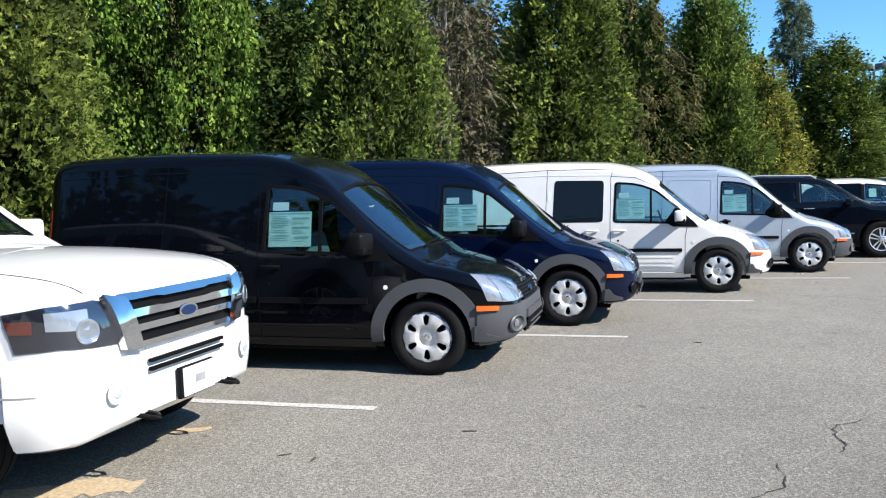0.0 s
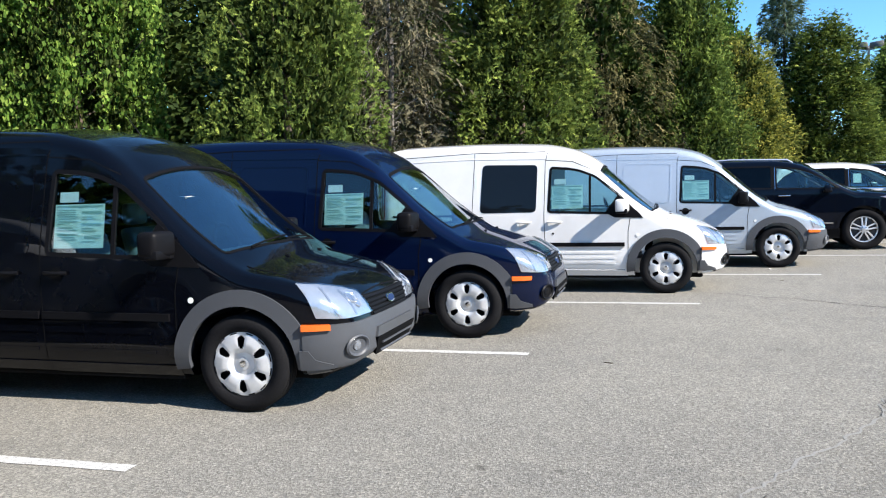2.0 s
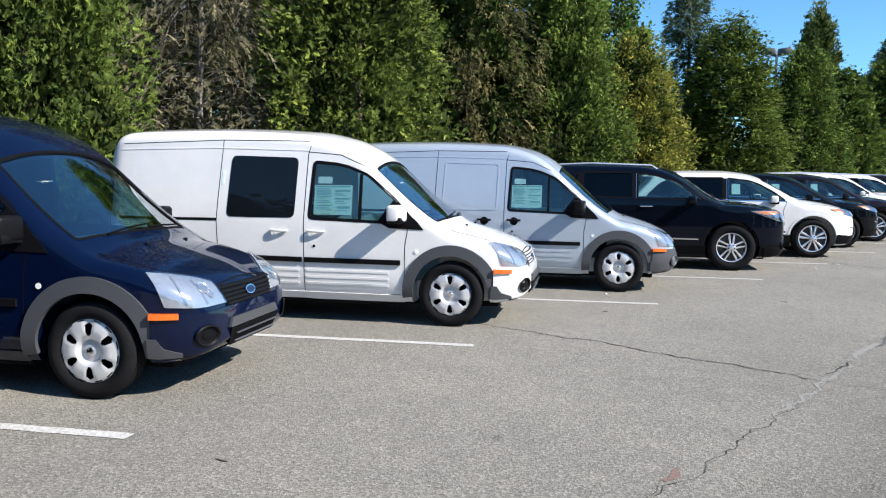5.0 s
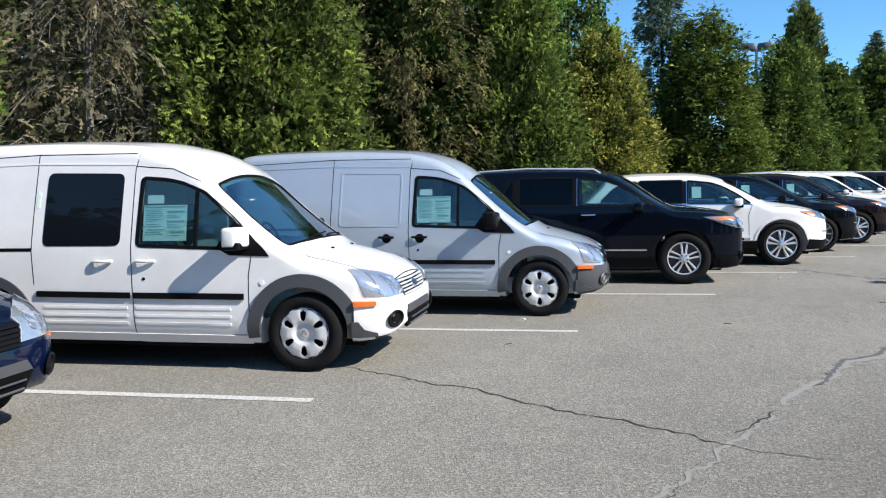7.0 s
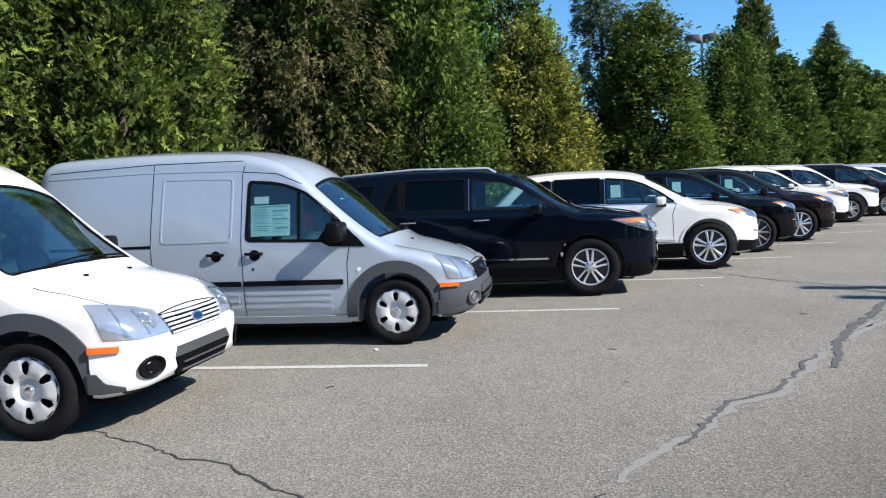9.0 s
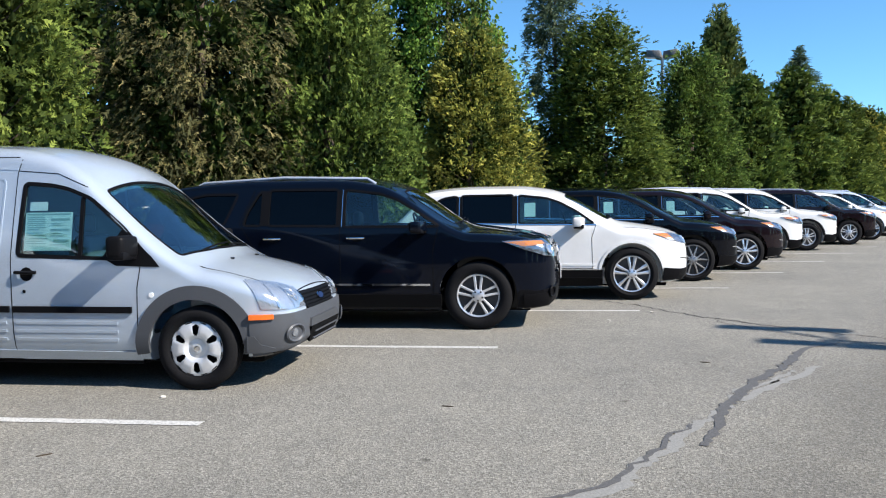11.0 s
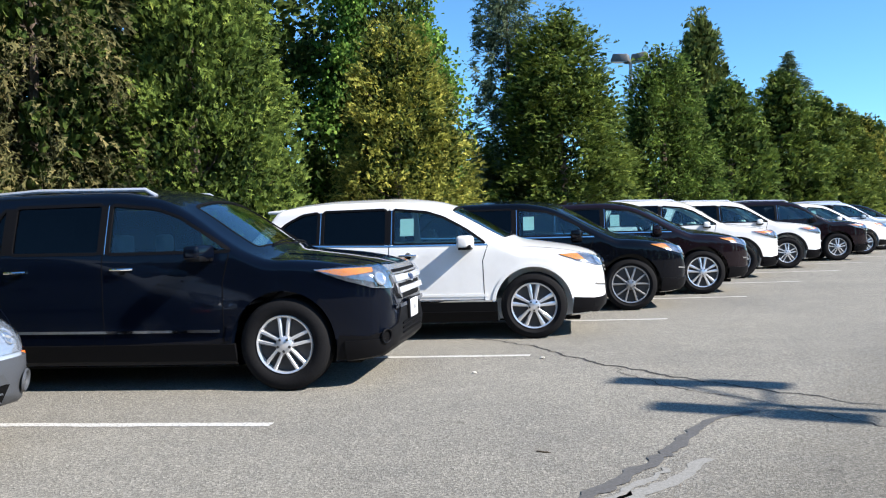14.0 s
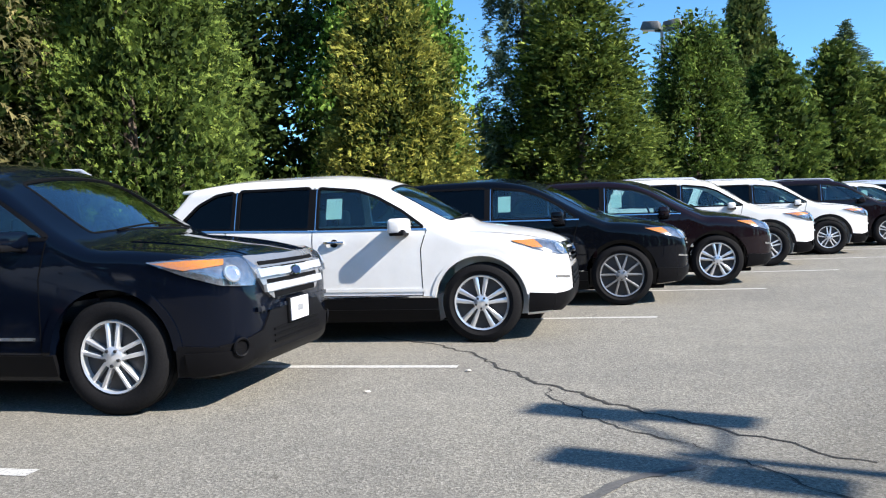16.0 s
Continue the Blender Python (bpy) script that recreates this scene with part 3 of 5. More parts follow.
def spoke(r0, r1, w0, w1, a0, a1, d0=-0.03, d1=-0.012, deep=0.05):
    """A straight spoke from (r0, a0) at the hub to (r1, a1) at the rim."""
    verts = []
    ends = [Vector((q * math.cos(radians(a)), q * math.sin(radians(a)))) for q, a in ((r0, a0), (r1, a1))]
    along = (ends[1] - ends[0]).normalized()
    for i in range(6):
        t = i / 5
        w, o = w0 + (w1 - w0) * t, d0 + (d1 - d0) * t
        px, pz = ends[0].lerp(ends[1], t)
        for dy, dw in ((o + 0.008, -1), (o, -0.55), (o, 0.55), (o + 0.008, 1), (o + deep, 0.8), (o + deep, -0.8)):
            verts.append((px - dw * w / 2 * along.y, dy, pz + dw * w / 2 * along.x))
    faces = [tuple(range(6)), tuple(range(30, 36))]
    for i in range(5):
        for j in range(6):
            a, b = i * 6 + j, i * 6 + (j + 1) % 6
            faces.append((a, b, b + 6, a + 6))
    return verts, faces


def alloy_mesh(r, style):
    verts, faces = [], []
    plans = {"double": [(s, a * 72 + s * 24, a * 72 + s * 10.5) for a in range(5) for s in (-1, 1)],
             "split": [(s, a * 72 + s * 17, a * 72 + s * 12) for a in range(5) for s in (-1, 1)],
             "star": [(s, a * 72 + s * 6, a * 72 + s * 17) for a in range(5) for s in (-1, 1)]}
    w0, w1 = {"double": (0.026, 0.032), "split": (0.026, 0.052), "star": (0.030, 0.030)}[style]
    for s, a0, a1 in plans[style]:
        v, f = spoke(0.055, r * 0.95, w0, w1, a0 + 90, a1 + 90)
        faces += [tuple(i + len(verts) for i in q) for q in f]
        verts += v
    for prof in ([(0.0, -0.04), (0.05, -0.038), (0.072, -0.026), (0.075, 0.02)],
                 [(r * 0.90, 0.03), (r * 0.915, -0.014), (r * 0.97, -0.02), (r, -0.008), (r, 0.03)]):
        n, seg, base = len(prof), 48, len(verts)
        for i in range(seg):
            a = 2 * math.pi * i / seg
            verts += [(q * math.cos(a), h, q * math.sin(a)) for q, h in prof]
        faces += [(base + i * n + j, base + (i + 1) % seg * n + j, base + (i + 1) % seg * n + j + 1, base + i * n + j + 1) for i in range(seg) for j in range(n - 1)]
    return mesh_of(verts, faces)


def wheel(parent, k, style, x, s, mat):
    r, w = k["wheel"], k["tread"]
    rim = {"cover": 0.216, "double": 0.245, "split": 0.265, "star": 0.275}[style]
    hub = new("wheel")
    hub.parent = parent
    hub.matrix_local = pose(x, s * (k["track"] - w / 2 + 0.01), r) @ pose(0, 0, 0, 0, 0, 0 if s < 0 else 180)
    part("tyre", tyre_mesh(r, w, rim), M_TYRE, hub, "black rubber tyre")
    face = -w * 0.40
    # dark backing disc stands in for the shade behind the wheel openings
    back = part("backing_disc", lathe([(0.0, -0.01), (rim * 0.98, -0.01), (rim * 0.98, 0.03), (0.0, 0.03)], 32), M_BRAKE if style != "cover" else M_SEAM, hub)
    back.location.y = face + 0.055
    rimo = part("wheel_cover" if style == "cover" else "rim", cover_mesh(rim) if style == "cover" else alloy_mesh(rim, style), mat, hub,
                "silver plastic wheel cover with six oval holes" if style == "cover" else "bright alloy rim")
    rimo.location.y = face + 0.012
    if style == "cover":
        cap = part("centre_cap", lathe([(0.0, -0.012), (0.022, -0.010), (0.028, 0.0)], 20), M_CHROME, hub)
        cap.location.y = face + 0.008
    else:
        for i in range(5):
            a = radians(72 * i + 54)
            nut = part("wheel_nut", lathe([(0.0, -0.014), (0.011, -0.012), (0.013, 0.01)], 8), M_BRAKE, hub)
            nut.location = (0.052 * math.cos(a), face - 0.022, 0.052 * math.sin(a))
    return hub


# ---------------------------------------------------------------- shared vehicle parts
def mirror(parent, x, y, z, s, mat, size=(0.14, 0.20, 0.17)):
    dx, dy, dz = size
    lo_y, hi_y = sorted((s * (y + 0.03), s * (y + 0.03 + dy)))
    bm = block(x - dx / 2, x + dx / 2, lo_y, hi_y, z, z + dz, min(dx, dz) * 0.24, 3)
    for v in bm.verts:
        v.co.x -= abs(abs(v.co.y) - y - 0.03) * 0.2
    m = part("side_mirror", bm, mat, parent)
    part("mirror_arm", block(x - 0.04, x + 0.05, *sorted((s * (y - 0.08), s * (y + 0.09))), z - 0.015, z + 0.04, 0.012), M_TRIM, m)
    part("mirror_base", block(x - dx / 2 - dy * 0.1, x + dx * 0.46 - dy * 0.1, *sorted((s * (y + 0.035), s * (y + 0.025 + dy))), z - 0.012, z + dz * 0.30, 0.014), M_TRIM, m)
    part("mirror_glass", block(x - dx / 2 - 0.004 - dy * 0.12, x - dx / 2 + 0.02 - dy * 0.12, *sorted((s * (y + 0.075), s * (y - 0.02 + dy))), z + 0.035, z + dz - 0.035, 0.002, 1), M_CHROME, m)


def seats(parent, k, xs, back):
    z = k["floor"]
    for x in xs:
        for s in (-1, 1):
            seat = part("seat", block(x - 0.26, x + 0.26, s * 0.38 - 0.25, s * 0.38 + 0.25, z, z + 0.30, 0.06, 3), M_CABIN, parent, "grey cloth seat")
            bm = block(x - 0.36, x - 0.22, s * 0.38 - 0.24, s * 0.38 + 0.24, z + 0.2, z + back, 0.05, 3)
            for v in bm.verts:
                v.co.x -= (v.co.z - z - 0.2) * 0.25
            part("backrest", bm, M_CABIN, seat)
            part("headrest", block(x - 0.36 - back * 0.25, x - 0.26 - back * 0.25, s * 0.38 - 0.12, s * 0.38 + 0.12, z + back + 0.02, z + back + 0.2, 0.04, 3), M_CABIN, seat)


def cabin(parent, k, seat_rows, back):
    x, z = k["cowl"], k["curves"]["top"](k["cowl"])
    dash = part("dashboard", block(x - 0.48, x - 0.03, -k["curves"]["half"](x) + 0.12, k["curves"]["half"](x) - 0.12, k["floor"] + 0.25, z - 0.10, 0.06, 3), M_CABIN, parent, "grey moulded dashboard")
    ring = [(x - 0.62 - 0.06 * math.sin(a), 0.38 + 0.18 * math.cos(a), z - 0.10 + 0.17 * math.sin(a)) for a in [2 * math.pi * i / 24 for i in range(25)]]
    part("steering_wheel", tube(ring, 0.014, seg=6), M_TRIM, parent)
    seats(parent, k, seat_rows, back)


def panes(parent, k, tints, seal=M_TRIM, seal_w=0.022):
    for w, tint in zip(k["windows"], tints):
        rp = round_poly(w)
        for s, d in ((-1, SIDE), (1, FARSIDE)):
            if tint is not None:
                p = part("window_pane", patch(k, side_pts(rp, s), d, -0.012, 0.004, 0.12), tint, parent)
            if s < 0 and seal is not None:
                part("window_seal", ribbon(k, side_pts(rp, s), seal_w, d, 0.003, 0.018, True), seal, parent)
    part("windshield", patch(k, [(x, y, 2.0) for x, y in round_poly(k["screen_poly"], 0.05)], TOP, -0.010, 0.004, 0.12), M_SCREEN, parent, "clear raked windshield")
    part("windshield_seal", ribbon(k, [(x, y, 2.0) for x, y in round_poly(k["screen_poly"], 0.05)], 0.02, TOP, 0.002, 0.012, True), M_SEAM, parent)


def wipers(parent, k):
    (xa, ya), _ = k["screen"]
    for y0, y1 in ((-0.45, 0.12), (0.05, 0.6)):
        line = []
        for i in range(8):
            t = i / 7
            y = y0 + (y1 - y0) * t
            h, n = cast(k, Vector((xa + 0.035 - 0.075 * y * y - 0.035 * t, y, 2)), TOP)
            line.append(h + n * 0.012)
        part("wiper", tube(line, 0.008, 0.006, 6), M_SEAM, parent)


def seams(parent, k, lines, s=-1, width=0.007):
    for line in lines:
        part("panel_gap", ribbon(k, side_pts(line, s), width, SIDE if s < 0 else FARSIDE, 0.0015, 0.004), M_SEAM, parent)


def badge(parent, k, z, d=FRONT, size=(0.075, 0.032), off=0.012):
    ell = [(1, size[0] * math.cos(a), z + size[1] * math.sin(a)) for a in [2 * math.pi * i / 24 for i in range(24)]]
    b = part("badge", patch(k, ell, d, off + 0.006, 0.01, 0.05, True), M_CHROME, parent, "blue oval emblem with bright rim")
    part("badge_face", patch(k, [(1, y * 0.8, z + (zz - z) * 0.72) for _, y, zz in ell], d, off + 0.009, 0.006, 0.05, True), M_BADGE, b)


def plate(parent, k, z, x, y=0.0):
    p = part("dealer_plate", block(x, x + 0.012, y - 0.155, y + 0.155, z - 0.08, z + 0.08, 0.004), M_PLATE, parent, "white dealer plate with a small grey emblem")
    part("plate_bracket", block(x - 0.03, x - 0.001, y - 0.17, y + 0.17, z - 0.09, z + 0.085, 0.006), M_TRIM, p)
    part("plate_emblem", block(x + 0.0125, x + 0.0145, y - 0.05, y + 0.05, z - 0.02, z + 0.025, 0.0), M_POLE, p)


def price_sheet(parent, k, x0, x1, z0, z1, card=True):
    """Printed sheet and a white card held inside the door glass."""
    inset = -0.022
    sh = part("price_sheet", patch(k, side_pts([(x0, z0), (x1, z0), (x1, z1), (x0, z1)]), SIDE, inset, 0.002, 0.15), M_PAPER_GREEN, parent, "pale green printed price sheet taped inside the glass")
    rng = random.Random(5)
    w, h = x1 - x0, z1 - z0
    rows = [(0.04, 0.96, 0.93, 0.97), (0.55, 0.95, 0.78, 0.84), (0.55, 0.95, 0.52, 0.57), (0.62, 0.95, 0.22, 0.29), (0.1, 0.5, 0.30, 0.33)]
    rows += [(0.06, 0.06 + rng.uniform(0.25, 0.42), z, z + 0.018) for z in (0.86, 0.81, 0.76, 0.71, 0.66, 0.6, 0.55, 0.46, 0.4, 0.24, 0.18)]
    rows += [(0.56, 0.56 + rng.uniform(0.2, 0.36), z, z + 0.018) for z in (0.7, 0.65, 0.44, 0.38, 0.14)]
    for a, b, c, e in rows:
        part("print_bar", patch(k, side_pts([(x0 + w * a, z0 + h * c), (x0 + w * b, z0 + h * c), (x0 + w * b, z0 + h * e), (x0 + w * a, z0 + h * e)]), SIDE, inset + 0.002, 0.001, 0.3), M_INK, sh)
    if card:
        cx = x0 + w * 0.08
        part("white_card", patch(k, side_pts([(cx, z1 + 0.015), (cx + 0.15, z1 + 0.015), (cx + 0.15, z1 + 0.085), (cx, z1 + 0.085)]), SIDE, inset, 0.002, 0.2), M_PAPER, parent)


def arch_trim(parent, k, cx, r0, r1, a0, a1, mat, off=0.014, s=-1):
    outer, inner = arc(cx, k["wheel"] + 0.01, r1, a0, a1), arc(cx, k["wheel"] + 0.01, r0, a1, a0)
    return part("wheel_arch_trim", patch(k, side_pts(outer + inner, s), SIDE if s < 0 else FARSIDE, off, 0.03, 0.07), mat, parent)


def start(kind, name, paint_mat, label, group):
    k = body_kind(kind)
    root = tagged(new(name), label, "van" if kind == "van" else "car", group)
    body = part("body", k["mesh"].copy(), paint_mat, root)
    body.data.materials.append(M_DARK)
    low = k["bottom"][-2][1]
    under = part("underbody", block(-k["base"] - 0.30, k["top"][0][0] - 0.30, -0.60, 0.60, low - 0.045, low + 0.02, 0.02), M_SEAM, root, "black underbody")
    part("underbody_side", block(-k["base"] + 0.46, -0.46, -0.80, 0.80, low - 0.03, low + 0.012, 0.01), M_SEAM, under)
    return k, root


CORNER = Vector((-0.75, 0.66, 0)).normalized()
CORNER_L = Vector((-0.75, -0.66, 0)).normalized()


# ---------------------------------------------------------------- delivery van
def delivery_van(paint_mat, bumper_mat, label, windowed=False, handle=M_TRIM, mirror_mat=M_TRIM):
    k, root = start("van", "delivery_van", paint_mat, label, "row of delivery vans")
    panes(root, k, [M_GLASS], seal_w=0.03)
    cabin(root, k, (-1.15,), 0.75)
    wipers(root, k)
    for x in (0.0, -k["base"]):
        for s in (-1, 1):
            wheel(root, k, "cover", x, s, M_COVER)
    # front bumper, grille, lamps
    bump_o = part("front_bumper", bumper_shell(k, 0.42, 0.575, 0.028), bumper_mat, root, "grey plastic front bumper" if bumper_mat is M_PLASTIC else "body-coloured front bumper")
    for s, d in ((-1, SIDE), (1, FARSIDE)):
        part("marker_lamp", patch(k, side_pts([(0.42, 0.545), (0.58, 0.545), (0.58, 0.58), (0.42, 0.585)], s), d, 0.052, 0.04, 0.03), M_ORANGE, root, "orange side marker lamp")
        dd = CORNER if s < 0 else CORNER_L
        shape = [(0.40, s * 0.80, 0.835), (0.52, s * 0.70, 0.815), (0.62, s * 0.58, 0.785), (0.68, s * 0.46, 0.745), (0.745, s * 0.40, 0.60), (0.64, s * 0.66, 0.605), (0.50, s * 0.79, 0.62)]
        lamp = part("headlight", patch(k, shape, dd, 0.007, 0.012, 0.022), M_LENS, root, "large clear headlight")
        part("headlight_cover", patch(k, shape, dd, 0.018, 0.003, 0.03), M_LENSGLASS, lamp)
        for cx, cz, rr in ((0.60, 0.715, 0.05), (0.66, 0.68, 0.036)):
            h, n = cast(k, Vector((cx, s * (0.68 if rr > 0.05 else 0.52), cz)), dd)
            bm = lathe([(rr, 0.0), (rr * 0.9, 0.012), (rr * 0.7, 0.004), (rr * 0.3, 0.002), (0.0, 0.008)], 20, "z")
            bm.transform(Matrix.Translation(h + n * 0.008) @ n.to_track_quat("Z", "Y").to_matrix().to_4x4())
            part("reflector_bowl", bm, M_BOWL, lamp)
        for f in (0.3, 0.62):
            a = Vector(shape[0]).lerp(Vector(shape[3]), f)
            b2 = Vector(shape[6]).lerp(Vector(shape[4]), f)
            part("lamp_rib", ribbon(k, [a.lerp(b2, 0.06), a.lerp(b2, 0.94)], 0.012, dd, 0.013, 0.008, step=0.03), M_BOWL, lamp)
        h, n = cast(k, Vector((0.70, s * 0.62, 0.42)), dd)
        ring = lathe([(0.075, 0.042), (0.066, 0.052), (0.056, 0.046), (0.052, 0.036), (0.030, 0.034), (0.028, 0.040), (0.0, 0.041)], 24, "z")
        ring.transform(Matrix.Translation(h - n * 0.016) @ n.to_track_quat("Z", "Y").to_matrix().to_4x4() @ Matrix.Diagonal((1.4, 1.0, 1, 1)))
        fog = part("fog_recess", ring, M_PLASTIC if bumper_mat is M_PLASTIC else M_TRIM, bump_o, "oval fog light recess")
        eye = lathe([(0.034, 0.032), (0.030, 0.038), (0.016, 0.040), (0.0, 0.041)], 18, "z")
        eye.transform(Matrix.Translation(h - n * 0.014) @ n.to_track_quat("Z", "Y").to_matrix().to_4x4())
        part("fog_light", eye, M_LENS_MID if bumper_mat is M_PLASTIC else M_TRIM, fog)
        arch_trim(root, k, 0.0, k["arch"] - 0.022, k["arch"] + 0.085, -6, 186, M_PLASTIC, 0.02, s)
        arch_trim(root, k, -k["base"], k["arch"] - 0.01, k["arch"] + 0.075, 0, 180, M_PLASTIC, s=s)
        part("arch_foot", patch(k, side_pts([(0.39, 0.30), (0.40, 0.42), (0.455, 0.42), (0.49, 0.36), (0.58, 0.325), (0.58, 0.30), (0.45, 0.295)], s), d, 0.037, 0.025, 0.05), M_PLASTIC, root)
        part("side_sill", ribbon(k, side_pts([(-0.46, 0.265), (-2.45, 0.275)], s), 0.07, d, 0.010, 0.02), paint_mat, root)
        part("side_moulding", ribbon(k, side_pts([(-0.50, 0.625), (-1.50, 0.63)], s), 0.05, d, 0.018, 0.02), M_TRIM, root)
        part("side_moulding", ribbon(k, side_pts([(-1.53, 0.63), (-2.42, 0.64)], s), 0.05, d, 0.018, 0.02), M_TRIM, root)
        for z in (0.52, 0.455, 0.39):
            part("pressed_rib", ribbon(k, side_pts([(-0.62, z), (-1.48, z + 0.003)], s), 0.022, d, 0.005, 0.012), paint_mat, root)
            part("pressed_rib", ribbon(k, side_pts([(-1.56, z + 0.003), (-2.36, z + 0.006)], s), 0.022, d, 0.005, 0.012), paint_mat, root)
        mirror(root, -0.50, 0.83, 1.03, s, mirror_mat if s < 0 else M_TRIM)
        for hx in (-1.38, -1.78):
            _, n = cast(k, Vector((hx, s, 0.90)), d)
            cup = part("handle_cup", patch(k, side_pts([(x, z) for x, z in arc(hx, 0.905, 0.055, 0, 360, 12)], s), d, 0.002, 0.004), M_SEAM if paint_mat is not P_WHITE else paint_mat, root)
            part("door_handle", tube([Vector((hx + 0.09 - 0.18 * t, s * (abs(cast(k, Vector((hx, s, 0.92)), d)[0].y) + 0.012 + 0.022 * math.sin(math.pi * t)), 0.92)) for t in [i / 6 for i in range(7)]], 0.014, seg=8), handle, root)
        part("door_lock", patch(k, side_pts(arc(-1.40, 0.77, 0.014, 0, 360, 10), s), d, 0.004, 0.006), M_TRIM, root)
        part("side_repeater", patch(k, side_pts(arc(-0.34, 0.74, 0.02, 0, 360, 10), s), d, 0.006, 0.008), M_PAPER, root)
    grille_poly = [(1, y, z) for y, z in ((-0.36, 0.565), (0.36, 0.565), (0.42, 0.715), (-0.42, 0.715))]
    g = part("grille", patch(k, grille_poly, FRONT, 0.006, 0.02, 0.06), M_SEAM, root, "dark grille with horizontal bars")
    for i in range(5):
        z = 0.585 + i * 0.028
        half = 0.355 + i * 0.014
        part("grille_bar", ribbon(k, [(1, -half, z), (1, half, z)], 0.015, FRONT, 0.016, 0.012), M_COVER if paint_mat is P_WHITE else M_TRIM, g)
    intake = part("lower_intake", patch(k, [(1, -0.36, 0.325), (1, 0.36, 0.325), (1, 0.40, 0.43), (1, -0.40, 0.43)], FRONT, 0.034, 0.03, 0.06), M_SEAM, bump_o)
    for z in (0.352, 0.385):
        part("intake_bar", ribbon(k, [(1, -0.33, z), (1, 0.33, z)], 0.010, FRONT, 0.040, 0.012), M_PLASTIC, intake)
    part("plate_panel", patch(k, [(1, -0.40, 0.435), (1, 0.40, 0.435), (1, 0.36, 0.495), (1, -0.36, 0.495)], FRONT, 0.031, 0.03), M_PANEL, bump_o)
    part("chin_lip", bumper_shell(k, 0.56, 0.285, 0.0295), M_TRIM, bump_o, "black lower lip")
    badge(root, k, 0.65, size=(0.075, 0.033), off=0.02)
    part("bonnet_edge", ribbon(k, [(0.66, y, 2) for y in (-0.46, -0.2, 0.2, 0.46)], 0.008, TOP, 0.0015, 0.004), M_SEAM, root)
    for s in (-1, 1):
        part("bonnet_gap", ribbon(k, [(0.60, s * 0.60, 2), (0.3, s * 0.67, 2), (-0.02, s * 0.70, 2)], 0.008, TOP, 0.0015, 0.004), M_SEAM, root)
    for y in (-0.25, 0.3):
        h, n = cast(k, Vector((0.06, y, 2)), TOP)
        part("washer_jet", block(h.x - 0.015, h.x + 0.015, h.y - 0.015, h.y + 0.015, h.z - 0.003, h.z + 0.012, 0.005), M_TRIM, root)
    part("roof_aerial", tube([(-1.25, 0.0, 1.87), (-1.40, 0.0, 2.07)], 0.006, 0.003, 6), M_TRIM, root)
    # doors
    seams(root, k, [[(-0.46, 0.33), (-0.455, 0.80), (-0.42, 1.0)], [(-1.50, 0.29), (-1.515, 1.0), (-1.50, 1.70), (-1.46, 1.86)],
                    [(-2.45, 0.72), (-2.47, 1.0), (-2.44, 1.84)], [(-1.50, 1.72), (-1.15, 1.69), (-0.9, 1.58)],
                    [(-1.52, 0.30), (-0.50, 0.30)], [(-1.5, 1.83), (-2.44, 1.84), (-3.6, 1.80)]])
    part("door_track", ribbon(k, side_pts([(-2.47, 1.02), (-3.58, 1.02)]), 0.028, SIDE, 0.003, 0.01), M_SEAM, root)
    pane2 = [(-2.36, 1.05), (-1.62, 1.05), (-1.60, 1.66), (-2.33, 1.68)]
    rear = [(-3.50, 1.08), (-2.58, 1.08), (-2.56, 1.68), (-3.46, 1.66)]
    if windowed:
        w = part("sliding_door_window", patch(k, side_pts(round_poly(pane2, 0.06)), SIDE, 0.004, 0.01, 0.08), M_PRIVACY, root, "dark privacy glass window")
        part("window_backing", patch(k, side_pts(round_poly([(-2.35, 1.06), (-1.63, 1.06), (-1.61, 1.65), (-2.32, 1.67)], 0.06)), SIDE, -0.001, 0.004, 0.08), M_SEAM, w)
        part("label_strip", ribbon(k, side_pts([(-2.42, 1.38), (-2.41, 1.52)]), 0.03, SIDE, 0.003, 0.004), M_PAPER_GREEN, root)
    else:
        part("pressed_panel", ribbon(k, side_pts(round_poly(pane2, 0.05)), 0.016, SIDE, 0.004, 0.008, True), paint_mat, root)
    part("roof_gutter", ribbon(k, side_pts([(-1.5, 1.735), (-2.5, 1.76), (-3.62, 1.74)]), 0.012, SIDE, 0.004, 0.008), paint_mat, root)
    part("quarter_bar", ribbon(k, side_pts([(-0.93, 1.04), (-0.93, 1.50)]), 0.03, SIDE, -0.002, 0.02), M_TRIM, root)
    part("mirror_sail", patch(k, side_pts([(-0.74, 1.03), (-0.62, 0.965), (-0.27, 0.955), (-0.33, 1.03), (-0.58, 1.25)]), SIDE, 0.006, 0.012), M_TRIM, root)
    price_sheet(root, k, -1.42, -1.02, 1.09, 1.39)
    tick = cast(k, Vector((-0.62, -0.42, 2)), TOP)[0]
    part("inspection_card", block(tick.x - 0.03, tick.x + 0.03, tick.y - 0.05, tick.y + 0.05, tick.z - 0.04, tick.z - 0.037, 0), M_PAPER, root)
    part("tail_light", patch(k, side_pts([(-3.77, 0.85), (-3.71, 0.85), (-3.70, 1.45), (-3.76, 1.45)]), SIDE, 0.006, 0.01), M_RED, root)
    return root



